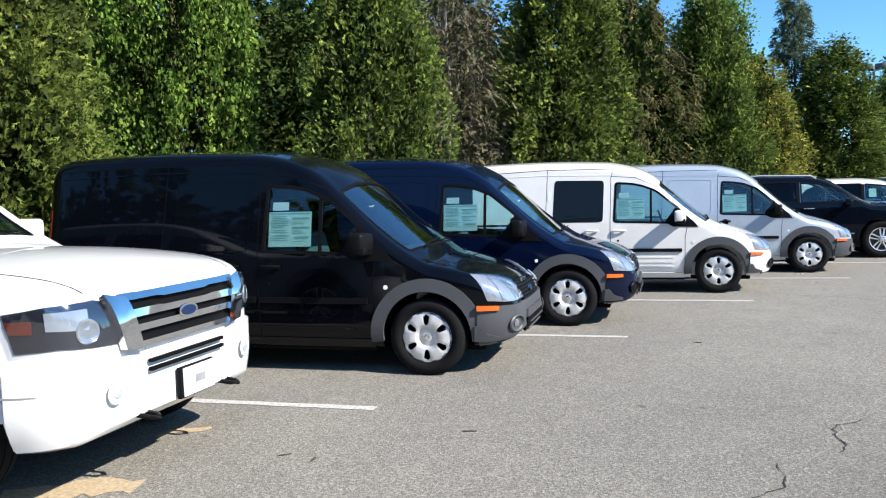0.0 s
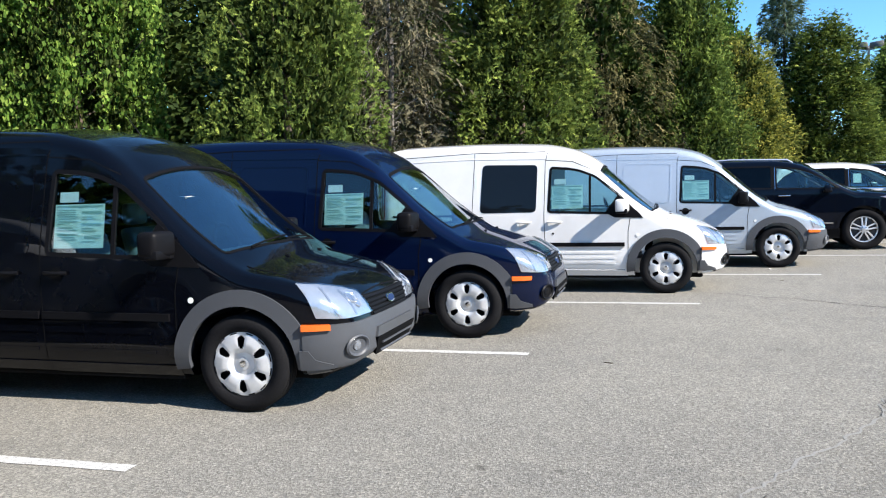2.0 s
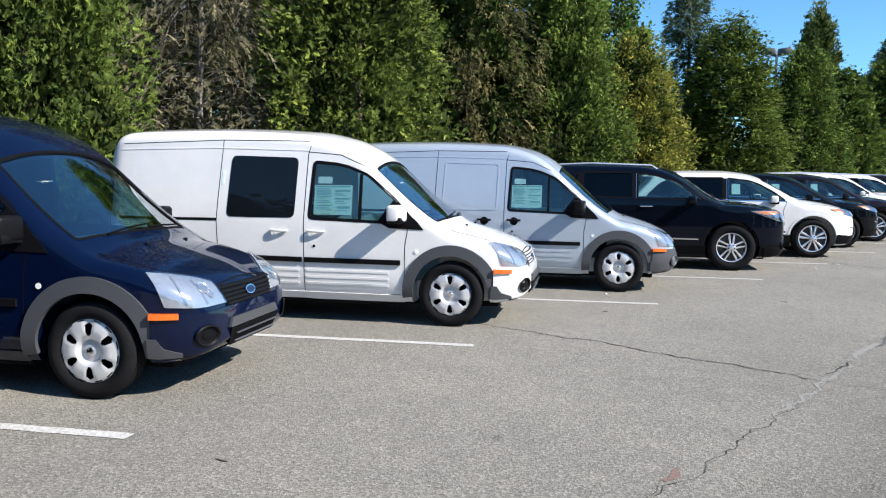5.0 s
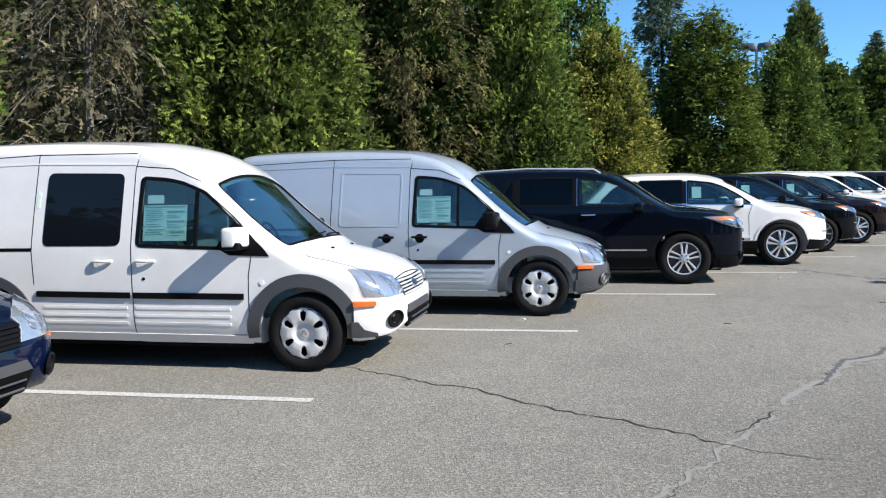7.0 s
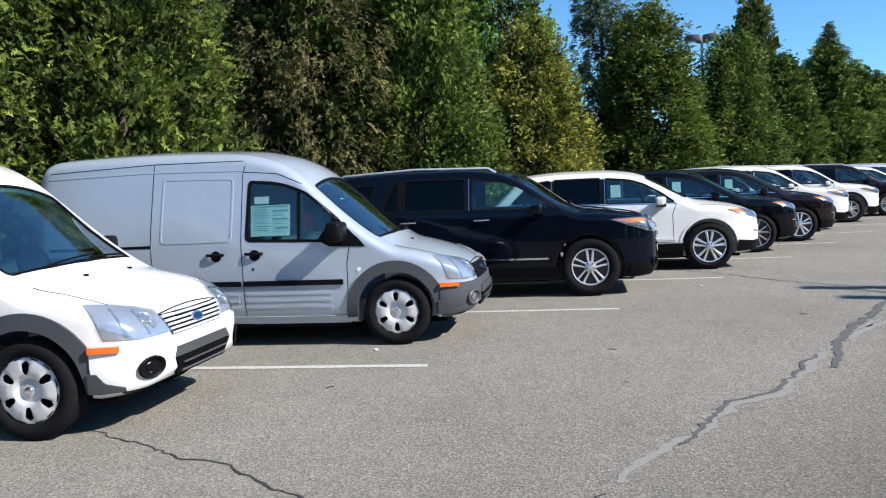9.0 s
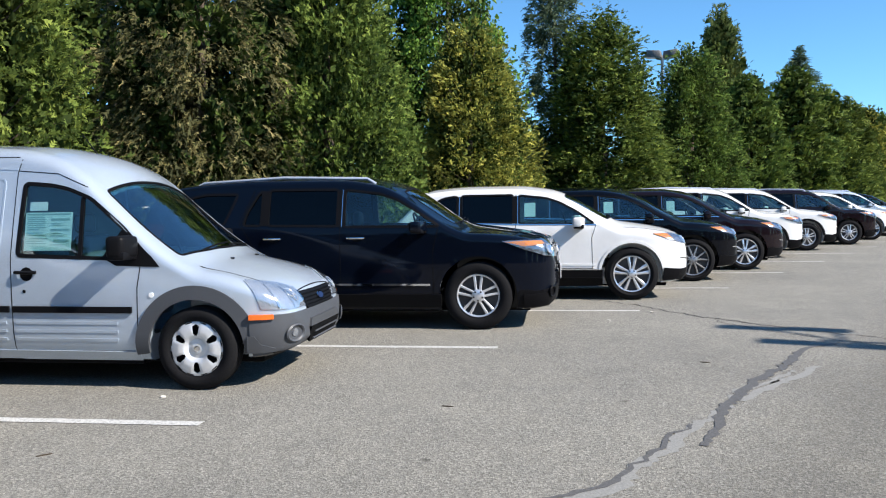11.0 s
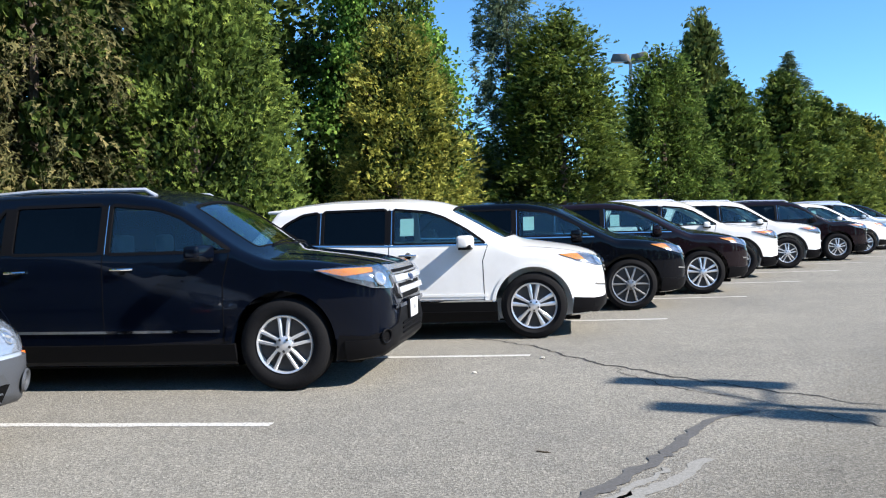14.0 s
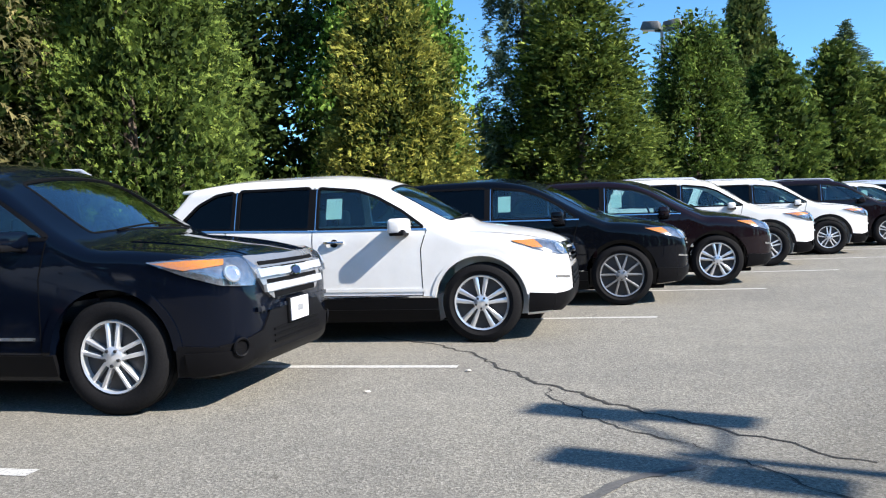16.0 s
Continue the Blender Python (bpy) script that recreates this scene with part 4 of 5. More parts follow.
# ---------------------------------------------------------------- sport utility cars
def headlamp(root, k, shape, lens_mat, amber=None, amber_mat=M_AMBER):
    """shape: corner points (x, y, z) for the right side; mirrored for the other."""
    for s, d in ((-1, CORNER), (1, CORNER_L)):
        pts = [(x, s * y, z) for x, y, z in shape]
        lamp = part("headlight", patch(k, pts, d, 0.007, 0.012, 0.022), lens_mat, root, "swept-back headlight")
        part("headlight_cover", patch(k, pts, d, 0.022, 0.003, 0.03), M_LENSGLASS, lamp)
        if amber:
            part("turn_signal", patch(k, [(x, s * y, z) for x, y, z in amber], d, 0.013, 0.008, 0.022), amber_mat, lamp, "orange turn signal" if amber_mat is M_AMBER else "dull red corner reflector")
        cx = sum(p[0] for p in pts) / len(pts) + 0.05
        cy = sum(p[1] for p in pts) / len(pts) * 0.93
        cz = sum(p[2] for p in pts) / len(pts) - 0.02
        h, n = cast(k, Vector((cx, cy, cz)), d)
        bm = lathe([(0.062, 0.0), (0.056, 0.009), (0.045, 0.003), (0.02, 0.002), (0.0, 0.006)], 24, "z")
        bm.transform(Matrix.Translation(h + n * 0.010) @ n.to_track_quat("Z", "Y").to_matrix().to_4x4())
        part("reflector_bowl", bm, M_BOWL, lamp)


def handles(root, k, places, mat, z):
    for s, d in ((-1, SIDE), (1, FARSIDE)):
        for hx in places:
            y = abs(cast(k, Vector((hx, s, z)), d)[0].y)
            part("handle_cup", patch(k, side_pts(arc(hx, z - 0.008, 0.04, 0, 360, 12), s), d, 0.0015, 0.003), M_SEAM, root)
            part("door_handle", tube([Vector((hx + 0.10 - 0.20 * t, s * (y + 0.008 + 0.024 * math.sin(math.pi * t)), z)) for t in [i / 6 for i in range(7)]], 0.013, seg=8), mat, root, "chrome door handle" if mat is M_CHROME else "")


def family_suv(paint_mat, label, rim_mat=M_ALLOY, style="double"):
    k, root = start("family_suv", "suv", paint_mat, label, "row of parked cars")
    panes(root, k, [M_GLASS, M_PRIVACY, M_PRIVACY, M_PRIVACY], seal_w=0.026)
    cabin(root, k, (-1.2, -2.1), 0.68)
    wipers(root, k)
    for x in (0.0, -k["base"]):
        for s in (-1, 1):
            wheel(root, k, style, x, s, rim_mat)
    headlamp(root, k, [(0.30, 0.95, 0.985), (0.55, 0.88, 0.99), (0.78, 0.62, 0.985), (0.83, 0.50, 0.90), (0.80, 0.58, 0.80), (0.68, 0.78, 0.82), (0.50, 0.88, 0.89)], M_LENS_MID,
             [(0.33, 0.95, 0.977), (0.55, 0.88, 0.98), (0.70, 0.73, 0.975), (0.69, 0.75, 0.945), (0.50, 0.88, 0.925)])
    lo, hi = 0.69, 0.96
    g = part("grille", patch(k, [(1, -0.48, lo + 0.06), (1, -0.38, lo), (1, 0.38, lo), (1, 0.48, lo + 0.06), (1, 0.58, 0.90), (1, 0.56, hi + 0.015), (1, -0.56, hi + 0.015), (1, -0.58, 0.90)], FRONT, 0.024, 0.03, 0.05), M_RIM_GREY, root, "broad silver grille with dark slots")
    for z, w, hh in ((0.925, 0.022, 0.47), (0.892, 0.010, 0.47), (0.805, 0.028, 0.44), (0.712, 0.040, 0.36)):
        part("grille_slot", ribbon(k, [(1, -hh, z), (1, hh, z)], w, FRONT, 0.0275, 0.006), M_SEAM, g)
    for z, w, hh in ((0.862, 0.050, 0.55), (0.765, 0.048, 0.50)):
        part("grille_bar", ribbon(k, [(1, -hh, z), (1, hh, z)], w, FRONT, 0.046, 0.024), M_ALLOY, g)
    badge(root, k, 0.86, size=(0.085, 0.036), off=0.05)
    low = part("lower_bumper", patch(k, [(1, y, z) for y, z in ((-0.80, 0.26), (0.80, 0.26), (0.84, 0.44), (0.55, 0.50), (0.42, 0.62), (-0.42, 0.62), (-0.55, 0.50), (-0.84, 0.44))], FRONT, 0.014, 0.03, 0.07), M_TRIM, root, "black plastic lower bumper")
    for z in (0.40, 0.44, 0.48):
        part("intake_bar", ribbon(k, [(1, -0.4, z), (1, 0.4, z)], 0.014, FRONT, 0.024, 0.012), M_SEAM, low)
    plate(root, k, 0.585, 0.905)
    part("chin_lip", bumper_shell(k, 0.50, 0.40, 0.022), M_TRIM, low)
    part("bumper_crease", ribbon(k, [(1, -0.62, 0.64), (1, -0.45, 0.635), (1, 0.45, 0.635), (1, 0.62, 0.64)], 0.03, FRONT, 0.024, 0.02), paint_mat, root)
    for s, d in ((-1, SIDE), (1, FARSIDE)):
        part("lower_cladding", patch(k, side_pts([(0.43, 0.25), (0.82, 0.26), (0.84, 0.42), (0.46, 0.45)], s), d, 0.012, 0.025, 0.06), M_TRIM, low)
        dd = CORNER if s < 0 else CORNER_L
        h, n = cast(k, Vector((0.72, s * 0.68, 0.42)), dd)
        ring = lathe([(0.065, 0.016), (0.058, 0.026), (0.05, 0.022), (0.046, 0.002), (0.0, 0.004)], 24, "z")
        ring.transform(Matrix.Translation(h + n * 0.004) @ n.to_track_quat("Z", "Y").to_matrix().to_4x4())
        part("fog_light", ring, M_TRIM, low)
        arch_trim(root, k, 0.0, k["arch"] - 0.008, k["arch"] + 0.05, 4, 176, M_TRIM if paint_mat is P_WHITE else paint_mat, 0.010, s)
        arch_trim(root, k, -k["base"], k["arch"] - 0.008, k["arch"] + 0.05, 4, 176, M_TRIM if paint_mat is P_WHITE else paint_mat, 0.010, s)
        part("sill_cladding", ribbon(k, side_pts([(-0.41, 0.33), (-2.43, 0.34)], s), 0.14, d, 0.012, 0.03), M_TRIM, root)
        part("chrome_strip", ribbon(k, side_pts([(-0.53, 0.51), (-1.5, 0.515), (-2.38, 0.525)], s), 0.022, d, 0.014, 0.014), M_CHROME, root)
        mirror(root, -0.62, 0.90, 1.10, s, paint_mat, (0.13, 0.24, 0.12))
        part("roof_rail", tube([(-1.2, s * 0.64, 1.655), (-1.30, s * 0.645, 1.715), (-2.3, s * 0.65, 1.745), (-3.30, s * 0.63, 1.70), (-3.42, s * 0.625, 1.64)], 0.02, seg=8), M_ALLOY, root, "silver roof rail")
    handles(root, k, (-1.38, -2.36), M_CHROME, 1.04)
    seams(root, k, [[(-0.50, 0.40), (-0.50, 0.9), (-0.44, 1.14)], [(-1.56, 0.40), (-1.565, 1.0), (-1.56, 1.60)], [(-2.50, 0.75), (-2.62, 1.0), (-2.76, 1.22), (-2.60, 1.60)],
                    [(-0.50, 0.40), (-2.38, 0.41)]], width=0.008)
    for s in (-1, 1):
        part("bonnet_gap", ribbon(k, [(0.70, s * 0.60, 2), (0.3, s * 0.74, 2), (-0.10, s * 0.80, 2)], 0.009, TOP, 0.0015, 0.004), M_SEAM, root)
        part("bonnet_crease", ribbon(k, [(0.72, s * 0.42, 2), (0.3, s * 0.52, 2), (-0.05, s * 0.56, 2)], 0.05, TOP, 0.006, 0.012), paint_mat, root)
    part("tail_light", patch(k, side_pts([(-3.98, 0.95), (-3.72, 0.97), (-3.70, 1.22), (-3.92, 1.24)]), SIDE, 0.006, 0.01), M_RED, root)
    part("pillar_trim", ribbon(k, side_pts([(-1.56, 1.17), (-1.56, 1.585)]), 0.10, SIDE, 0.0035, 0.012), M_TRIM, root)
    part("pillar_trim", ribbon(k, side_pts([(-2.46, 1.19), (-2.46, 1.59)]), 0.09, SIDE, 0.0035, 0.012), M_TRIM, root)
    part("pillar_strip", ribbon(k, side_pts([(-1.545, 1.17), (-1.545, 1.585)]), 0.008, SIDE, 0.004, 0.006), M_CHROME, root)
    part("window_sheet", patch(k, side_pts([(-2.2, 1.30), (-1.85, 1.30), (-1.85, 1.52), (-2.2, 1.52)]), SIDE, -0.02, 0.002, 0.2), M_PAPER, root)
    return root


def crossover(paint_mat, label, style="split", rim_mat=M_RIM):
    k, root = start("mid_car", "crossover_car", paint_mat, label, "row of parked cars")
    panes(root, k, [M_GLASS, M_PRIVACY, M_PRIVACY], seal_w=0.026)
    cabin(root, k, (-1.3, -2.2), 0.66)
    wipers(root, k)
    for x in (0.0, -k["base"]):
        for s in (-1, 1):
            wheel(root, k, style, x, s, rim_mat)
    headlamp(root, k, [(0.32, 0.91, 0.945), (0.55, 0.80, 0.945), (0.72, 0.60, 0.90), (0.78, 0.46, 0.86), (0.79, 0.46, 0.79), (0.68, 0.70, 0.80), (0.48, 0.85, 0.87)], M_LENS_MID,
             [(0.33, 0.91, 0.94), (0.52, 0.82, 0.94), (0.56, 0.80, 0.87), (0.48, 0.85, 0.875)])
    g = part("grille", patch(k, [(1, -0.44, 0.72), (1, 0.44, 0.72), (1, 0.46, 0.86), (1, 0.40, 0.90), (1, -0.40, 0.90), (1, -0.46, 0.86)], FRONT, 0.008, 0.02, 0.06), M_SEAM, root, "chrome barred grille")
    for i in range(4):
        z = 0.735 + i * 0.045
        part("grille_bar", ribbon(k, [(1, -0.44, z), (1, 0.44, z)], 0.026, FRONT, 0.026, 0.02), M_CHROME, g)
    badge(root, k, 0.82, size=(0.08, 0.034), off=0.026)
    low = part("lower_bumper", patch(k, [(1, y, z) for y, z in ((-0.74, 0.28), (0.74, 0.28), (0.78, 0.44), (0.45, 0.46), (0.40, 0.66), (-0.40, 0.66), (-0.45, 0.46), (-0.78, 0.44))], FRONT, 0.014, 0.03, 0.07), M_TRIM, root, "black plastic lower bumper")
    for z in (0.50, 0.55, 0.60):
        part("intake_bar", ribbon(k, [(1, -0.38, z), (1, 0.38, z)], 0.016, FRONT, 0.022, 0.012), M_SEAM, low)
    for s, d in ((-1, SIDE), (1, FARSIDE)):
        part("lower_cladding", patch(k, side_pts([(0.43, 0.275), (0.76, 0.29), (0.79, 0.43), (0.45, 0.46)], s), d, 0.012, 0.025, 0.06), M_TRIM, low)
        dd = CORNER if s < 0 else CORNER_L
        part("fog_slot", ribbon(k, [(0.66, s * 0.74, 0.60), (0.76, s * 0.56, 0.58)], 0.02, dd, 0.008, 0.01), M_CHROME, root)
        arch_trim(root, k, 0.0, k["arch"] - 0.008, k["arch"] + 0.03, 8, 172, paint_mat, 0.010, s)
        arch_trim(root, k, -k["base"], k["arch"] - 0.008, k["arch"] + 0.03, 8, 172, paint_mat, 0.010, s)
        part("sill_cladding", ribbon(k, side_pts([(-0.41, 0.365), (-2.39, 0.375)], s), 0.14, d, 0.014, 0.03), M_TRIM, root)
        part("sill_cladding", ribbon(k, side_pts([(-0.41, 0.275), (-2.39, 0.28)], s), 0.11, d, 0.020, 0.04), M_TRIM, root)
        part("sill_strip", ribbon(k, side_pts([(-0.46, 0.445), (-2.36, 0.455)], s), 0.016, d, 0.014, 0.012), M_CHROME, root)
        part("door_crease", ribbon(k, side_pts([(-0.52, 0.51), (-2.3, 0.53)], s), 0.03, d, 0.008, 0.012), paint_mat, root)
        mirror(root, -0.72, 0.87, 1.045, s, paint_mat, (0.15, 0.22, 0.15))
        part("belt_trim", ribbon(k, side_pts([(-0.50, 1.085), (-1.64, 1.10), (-3.18, 1.15)], s), 0.016, d, 0.006, 0.01), M_CHROME, root)
    handles(root, k, (-1.42, -2.24), M_CHROME, 0.985)
    seams(root, k, [[(-0.55, 0.45), (-0.56, 0.9), (-0.50, 1.08)], [(-1.64, 0.45), (-1.645, 1.0), (-1.64, 1.53)], [(-2.42, 0.78), (-2.50, 0.95), (-2.58, 1.14)],
                    [(-0.55, 0.46), (-2.36, 0.47)]], width=0.008)
    for s in (-1, 1):
        part("bonnet_gap", ribbon(k, [(0.62, s * 0.60, 2), (0.3, s * 0.72, 2), (-0.12, s * 0.78, 2)], 0.009, TOP, 0.0015, 0.004), M_SEAM, root)
    part("pillar_trim", ribbon(k, side_pts([(-1.64, 1.115), (-1.64, 1.515)]), 0.09, SIDE, 0.0035, 0.012), M_TRIM, root)
    part("pillar_trim", ribbon(k, side_pts([(-2.47, 1.135), (-2.47, 1.515)]), 0.08, SIDE, 0.0035, 0.012), M_TRIM, root)
    part("pillar_strip", ribbon(k, side_pts([(-1.615, 1.11), (-1.615, 1.515)]), 0.010, SIDE, 0.004, 0.006), M_CHROME, root)
    part("pillar_strip", ribbon(k, side_pts([(-2.47, 1.14), (-2.47, 1.52)]), 0.010, SIDE, 0.004, 0.006), M_CHROME, root)
    part("window_sheet", patch(k, side_pts([(-1.52, 1.22), (-1.36, 1.22), (-1.36, 1.42), (-1.52, 1.42)]), SIDE, -0.03, 0.002, 0.2), M_PAPER_GREEN, root)
    wing = block(-3.22, -2.70, -0.58, 0.58, 1.58, 1.648, 0.018, 2)
    for v in wing.verts:
        v.co.z -= 0.05 * (v.co.y / 0.58) ** 2 + (0.03 if v.co.x < -3.1 and v.co.z > 1.61 else 0.0)
    part("roof_spoiler", wing, paint_mat, root)
    part("tail_light", patch(k, side_pts([(-3.66, 0.85), (-3.35, 0.90), (-3.30, 1.05), (-3.58, 1.05)]), SIDE, 0.006, 0.01), M_RED, root)
    return root


def big_suv(paint_mat, label):
    k, root = start("big", "large_suv", paint_mat, label, "row of parked cars")
    panes(root, k, [M_GLASS, M_PRIVACY, M_PRIVACY])
    cabin(root, k, (-1.7, -2.5), 0.7)
    wipers(root, k)
    for x in (0.0, -k["base"]):
        for s in (-1, 1):
            wheel(root, k, "double", x, s, M_ALLOY)
    headlamp(root, k, [(0.52, 0.95, 0.985), (0.70, 0.90, 1.01), (0.86, 0.74, 1.02), (0.90, 0.66, 1.0), (0.93, 0.58, 0.79), (0.84, 0.74, 0.80), (0.74, 0.86, 0.81), (0.56, 0.93, 0.80)], M_LENS_DARK,
             [(0.54, 0.95, 0.95), (0.66, 0.92, 0.95), (0.66, 0.92, 0.89), (0.55, 0.94, 0.89)], M_RED_DIM)
    for s in (-1, 1):
        dd = CORNER if s < 0 else CORNER_L
        part("low_beam", patch(k, [(0.70, s * 0.89, 0.985), (0.84, s * 0.77, 0.985), (0.85, s * 0.77, 0.89), (0.71, s * 0.89, 0.90)], dd, 0.016, 0.008, 0.05), M_LENS, root, "bright square reflector")
        part("bumper_gap", ribbon(k, side_pts([(0.46, 0.60), (0.66, 0.60)], s), 0.008, SIDE if s < 0 else FARSIDE, 0.034, 0.004), M_POLE, root)
        h, n = cast(k, Vector((0.88, s * 0.66, 0.56)), dd)
        ring = lathe([(0.06, 0.004), (0.052, 0.010), (0.045, 0.004), (0.0, 0.006)], 24, "z")
        ring.transform(Matrix.Translation(h + n * 0.030) @ n.to_track_quat("Z", "Y").to_matrix().to_4x4())
        fog = part("fog_recess", ring, paint_mat, root)
        eye = lathe([(0.030, 0.0), (0.027, 0.008), (0.015, 0.010), (0.0, 0.011)], 18, "z")
        eye.transform(Matrix.Translation(h + n * 0.034) @ n.to_track_quat("Z", "Y").to_matrix().to_4x4())
        part("fog_light", eye, M_LENS, fog, "small clear fog light")
        hook = [(0.80, s * 0.44, 0.40), (0.92, s * 0.43, 0.385), (0.95, s * 0.40, 0.38), (0.92, s * 0.37, 0.385), (0.80, s * 0.36, 0.40)]
        part("tow_hook", tube(hook, 0.014, seg=8), M_TRIM, root, "black steel tow hook")
        arch_trim(root, k, 0.0, k["arch"] - 0.008, k["arch"] + 0.03, 8, 172, paint_mat, 0.010, s)
        mirror(root, -1.16, 0.96, 1.2, s, paint_mat, (0.16, 0.26, 0.2))
        part("chrome_wing", patch(k, [(1, s * 0.56, 0.76), (1, s * 0.42, 0.74), (1, s * 0.50, 1.0), (1, s * 0.64, 1.02)], FRONT, 0.052, 0.04, 0.04), M_CHROME, root)
        part("bonnet_gap", ribbon(k, [(0.80, s * 0.68, 2), (0.3, s * 0.78, 2), (-0.15, s * 0.82, 2)], 0.009, TOP, 0.0015, 0.004), M_SEAM, root)
    g = part("grille", patch(k, [(1, -0.50, 0.76), (1, 0.50, 0.76), (1, 0.56, 1.0), (1, -0.56, 1.0)], FRONT, 0.010, 0.02, 0.08), M_SEAM, root, "chrome three-bar grille")
    for z, w, hh in ((1.0, 0.034, 0.55), (0.925, 0.036, 0.52), (0.85, 0.036, 0.50), (0.765, 0.030, 0.46)):
        part("grille_bar", ribbon(k, [(1, -hh, z), (1, hh, z)], w, FRONT, 0.040, 0.03), M_CHROME, g)
    badge(root, k, 0.885, size=(0.09, 0.038), off=0.042)
    part("bumper", bumper_shell(k, 0.52, 0.72, 0.03), paint_mat, root)
    for z in (0.665, 0.62):
        part("bumper_slot", ribbon(k, [(1, -0.36, z), (1, 0.36, z)], 0.019, FRONT, 0.040, 0.02), M_SEAM, root)
    plate(root, k, 0.49, 0.90, 0.05)
    return root


# ---------------------------------------------------------------- ground
def ground_sheet():
    bm = bmesh.new()
    n, size = 48, 900.0
    grid = []
    for i in range(n + 1):
        row = []
        for j in range(n + 1):
            u, v = 2 * i / n - 1, 2 * j / n - 1
            row.append(bm.verts.new((size * u**3 + 6, size * v**3 + 14, 0)))
        grid.append(row)
    for i in range(n):
        for j in range(n):
            bm.faces.new((grid[i][j], grid[i + 1][j], grid[i + 1][j + 1], grid[i][j + 1]))
    return part("ground", bm, M_ASPHALT, None)


tagged(ground_sheet(), "grey worn asphalt of the parking lot", "ground", kind="structure")


def strip_on_ground(name, pts, widths, mat, z=0.004, seed=1, rough=0.5, step=0.06):
    """A thin strip with an uneven edge that follows a line on the ground."""
    rng = random.Random(seed)
    path = []
    for (p, w0), (q, w1) in zip(list(zip(pts, widths)), list(zip(pts, widths))[1:]):
        p, q = Vector(p), Vector(q)
        m = max(1, int((q - p).length / step))
        path += [(p.lerp(q, j / m), w0 + (w1 - w0) * j / m) for j in range(m)]
    path.append((Vector(pts[-1]), widths[-1]))
    verts, faces, drift = [], [], 0.0
    for i, (p, w) in enumerate(path):
        a, b = path[max(0, i - 1)][0], path[min(len(path) - 1, i + 1)][0]
        t = (b - a).normalized()
        side = Vector((-t.y, t.x))
        drift = drift * 0.8 + rng.uniform(-1, 1) * rough * 0.05
        c = p + side * drift
        l, r = w * rng.uniform(1 - rough, 1 + rough) / 2, w * rng.uniform(1 - rough, 1 + rough) / 2
        verts += [(*(c + side * l), z), (*(c - side * r), z)]
    faces = [(2 * i, 2 * i + 1, 2 * i + 3, 2 * i + 2) for i in range(len(path) - 1)]
    return part(name, mesh_of(verts, faces, False), mat, None)


ENDS = [(-0.90, 1.40), (0.719, 4.331), (2.322, 7.451), (3.808, 10.392), (5.565, 13.319), (7.265, 16.245), (8.876, 19.05), (10.524, 21.883), (12.099, 24.755),
        (13.72, 27.67), (15.35, 30.59), (16.97, 33.51), (18.6, 36.42), (20.2, 39.3), (21.8, 42.3), (23.5, 45.2)]
for n, (x, y) in enumerate(ENDS):
    ob = strip_on_ground("bay_line", [(x, y), (x - 5.2, y)], [0.10, 0.10], M_LINE, 0.004, n, 0.06, 0.1)
    tagged(ob, "worn white painted parking bay line on asphalt", "road marking", "parking bay lines", "structure")
# ---------------------------------------------------------------- placing
def park(ob, k_name, hub_x, hub_y, turn=0.0):
    k = KINDS[k_name]
    ob.matrix_world = Matrix.Translation((hub_x, hub_y, 0)) @ pose(0, 0, 0, 0, 0, turn) @ Matrix.Translation((0, k["track"], 0))
    return ob


park(big_suv(P_WHITE, "white large SUV with a chrome grille and dealer plate"), "big", -0.78, 2.05)
park(delivery_van(P_BLACK, M_PLASTIC, "black high-roof delivery van with grey plastic bumper"), "van", 0.787, 5.41)
park(delivery_van(P_BLUE, P_BLUE, "dark blue high-roof delivery van, price sheet in the door window"), "van", 1.646, 8.07)
park(delivery_van(P_WHITE, P_WHITE, "white high-roof delivery van with a dark sliding-door window", True, P_WHITE, P_WHITE), "van", 3.431, 11.24)
park(delivery_van(P_SILVER, M_PLASTIC, "silver high-roof delivery van with grey plastic bumper"), "van", 5.106, 14.25)
park(family_suv(P_NAVY, "glossy black SUV with chrome grille and dealer plate"), "family_suv", 6.965, 17.37)
park(crossover(P_WHITE, "white crossover car with chrome split-spoke wheels"), "mid_car", 8.878, 20.235)
park(crossover(P_BLACK, "black crossover car with dark six-spoke wheels", "star", M_RIM_GREY), "mid_car", 10.155, 23.03)
park(crossover(P_MAROON, "dark plum crossover car with chrome wheels"), "mid_car", 11.535, 25.41)
park(family_suv(P_WHITE, "white SUV with black lower trim and roof rails"), "family_suv", 12.82, 28.9)
park(family_suv(P_WHITE, "white SUV with black lower trim and roof rails"), "family_suv", 14.55, 31.9)
park(family_suv(P_MAROON, "dark plum SUV with silver wheels"), "family_suv", 16.6, 34.8)
park(crossover(P_WHITE, "white crossover car far along the row"), "mid_car", 18.3, 37.8)
park(family_suv(P_SILVER, "silver SUV far along the row"), "family_suv", 19.9, 40.8)
park(crossover(P_NAVY, "dark blue crossover car far along the row"), "mid_car", 21.5, 43.7)


# ---------------------------------------------------------------- trees
def fast_mesh(name, verts, faces, mat):
    me = bpy.data.meshes.new(name)
    me.from_pydata(verts, [], faces)
    me.materials.append(mat)
    return me


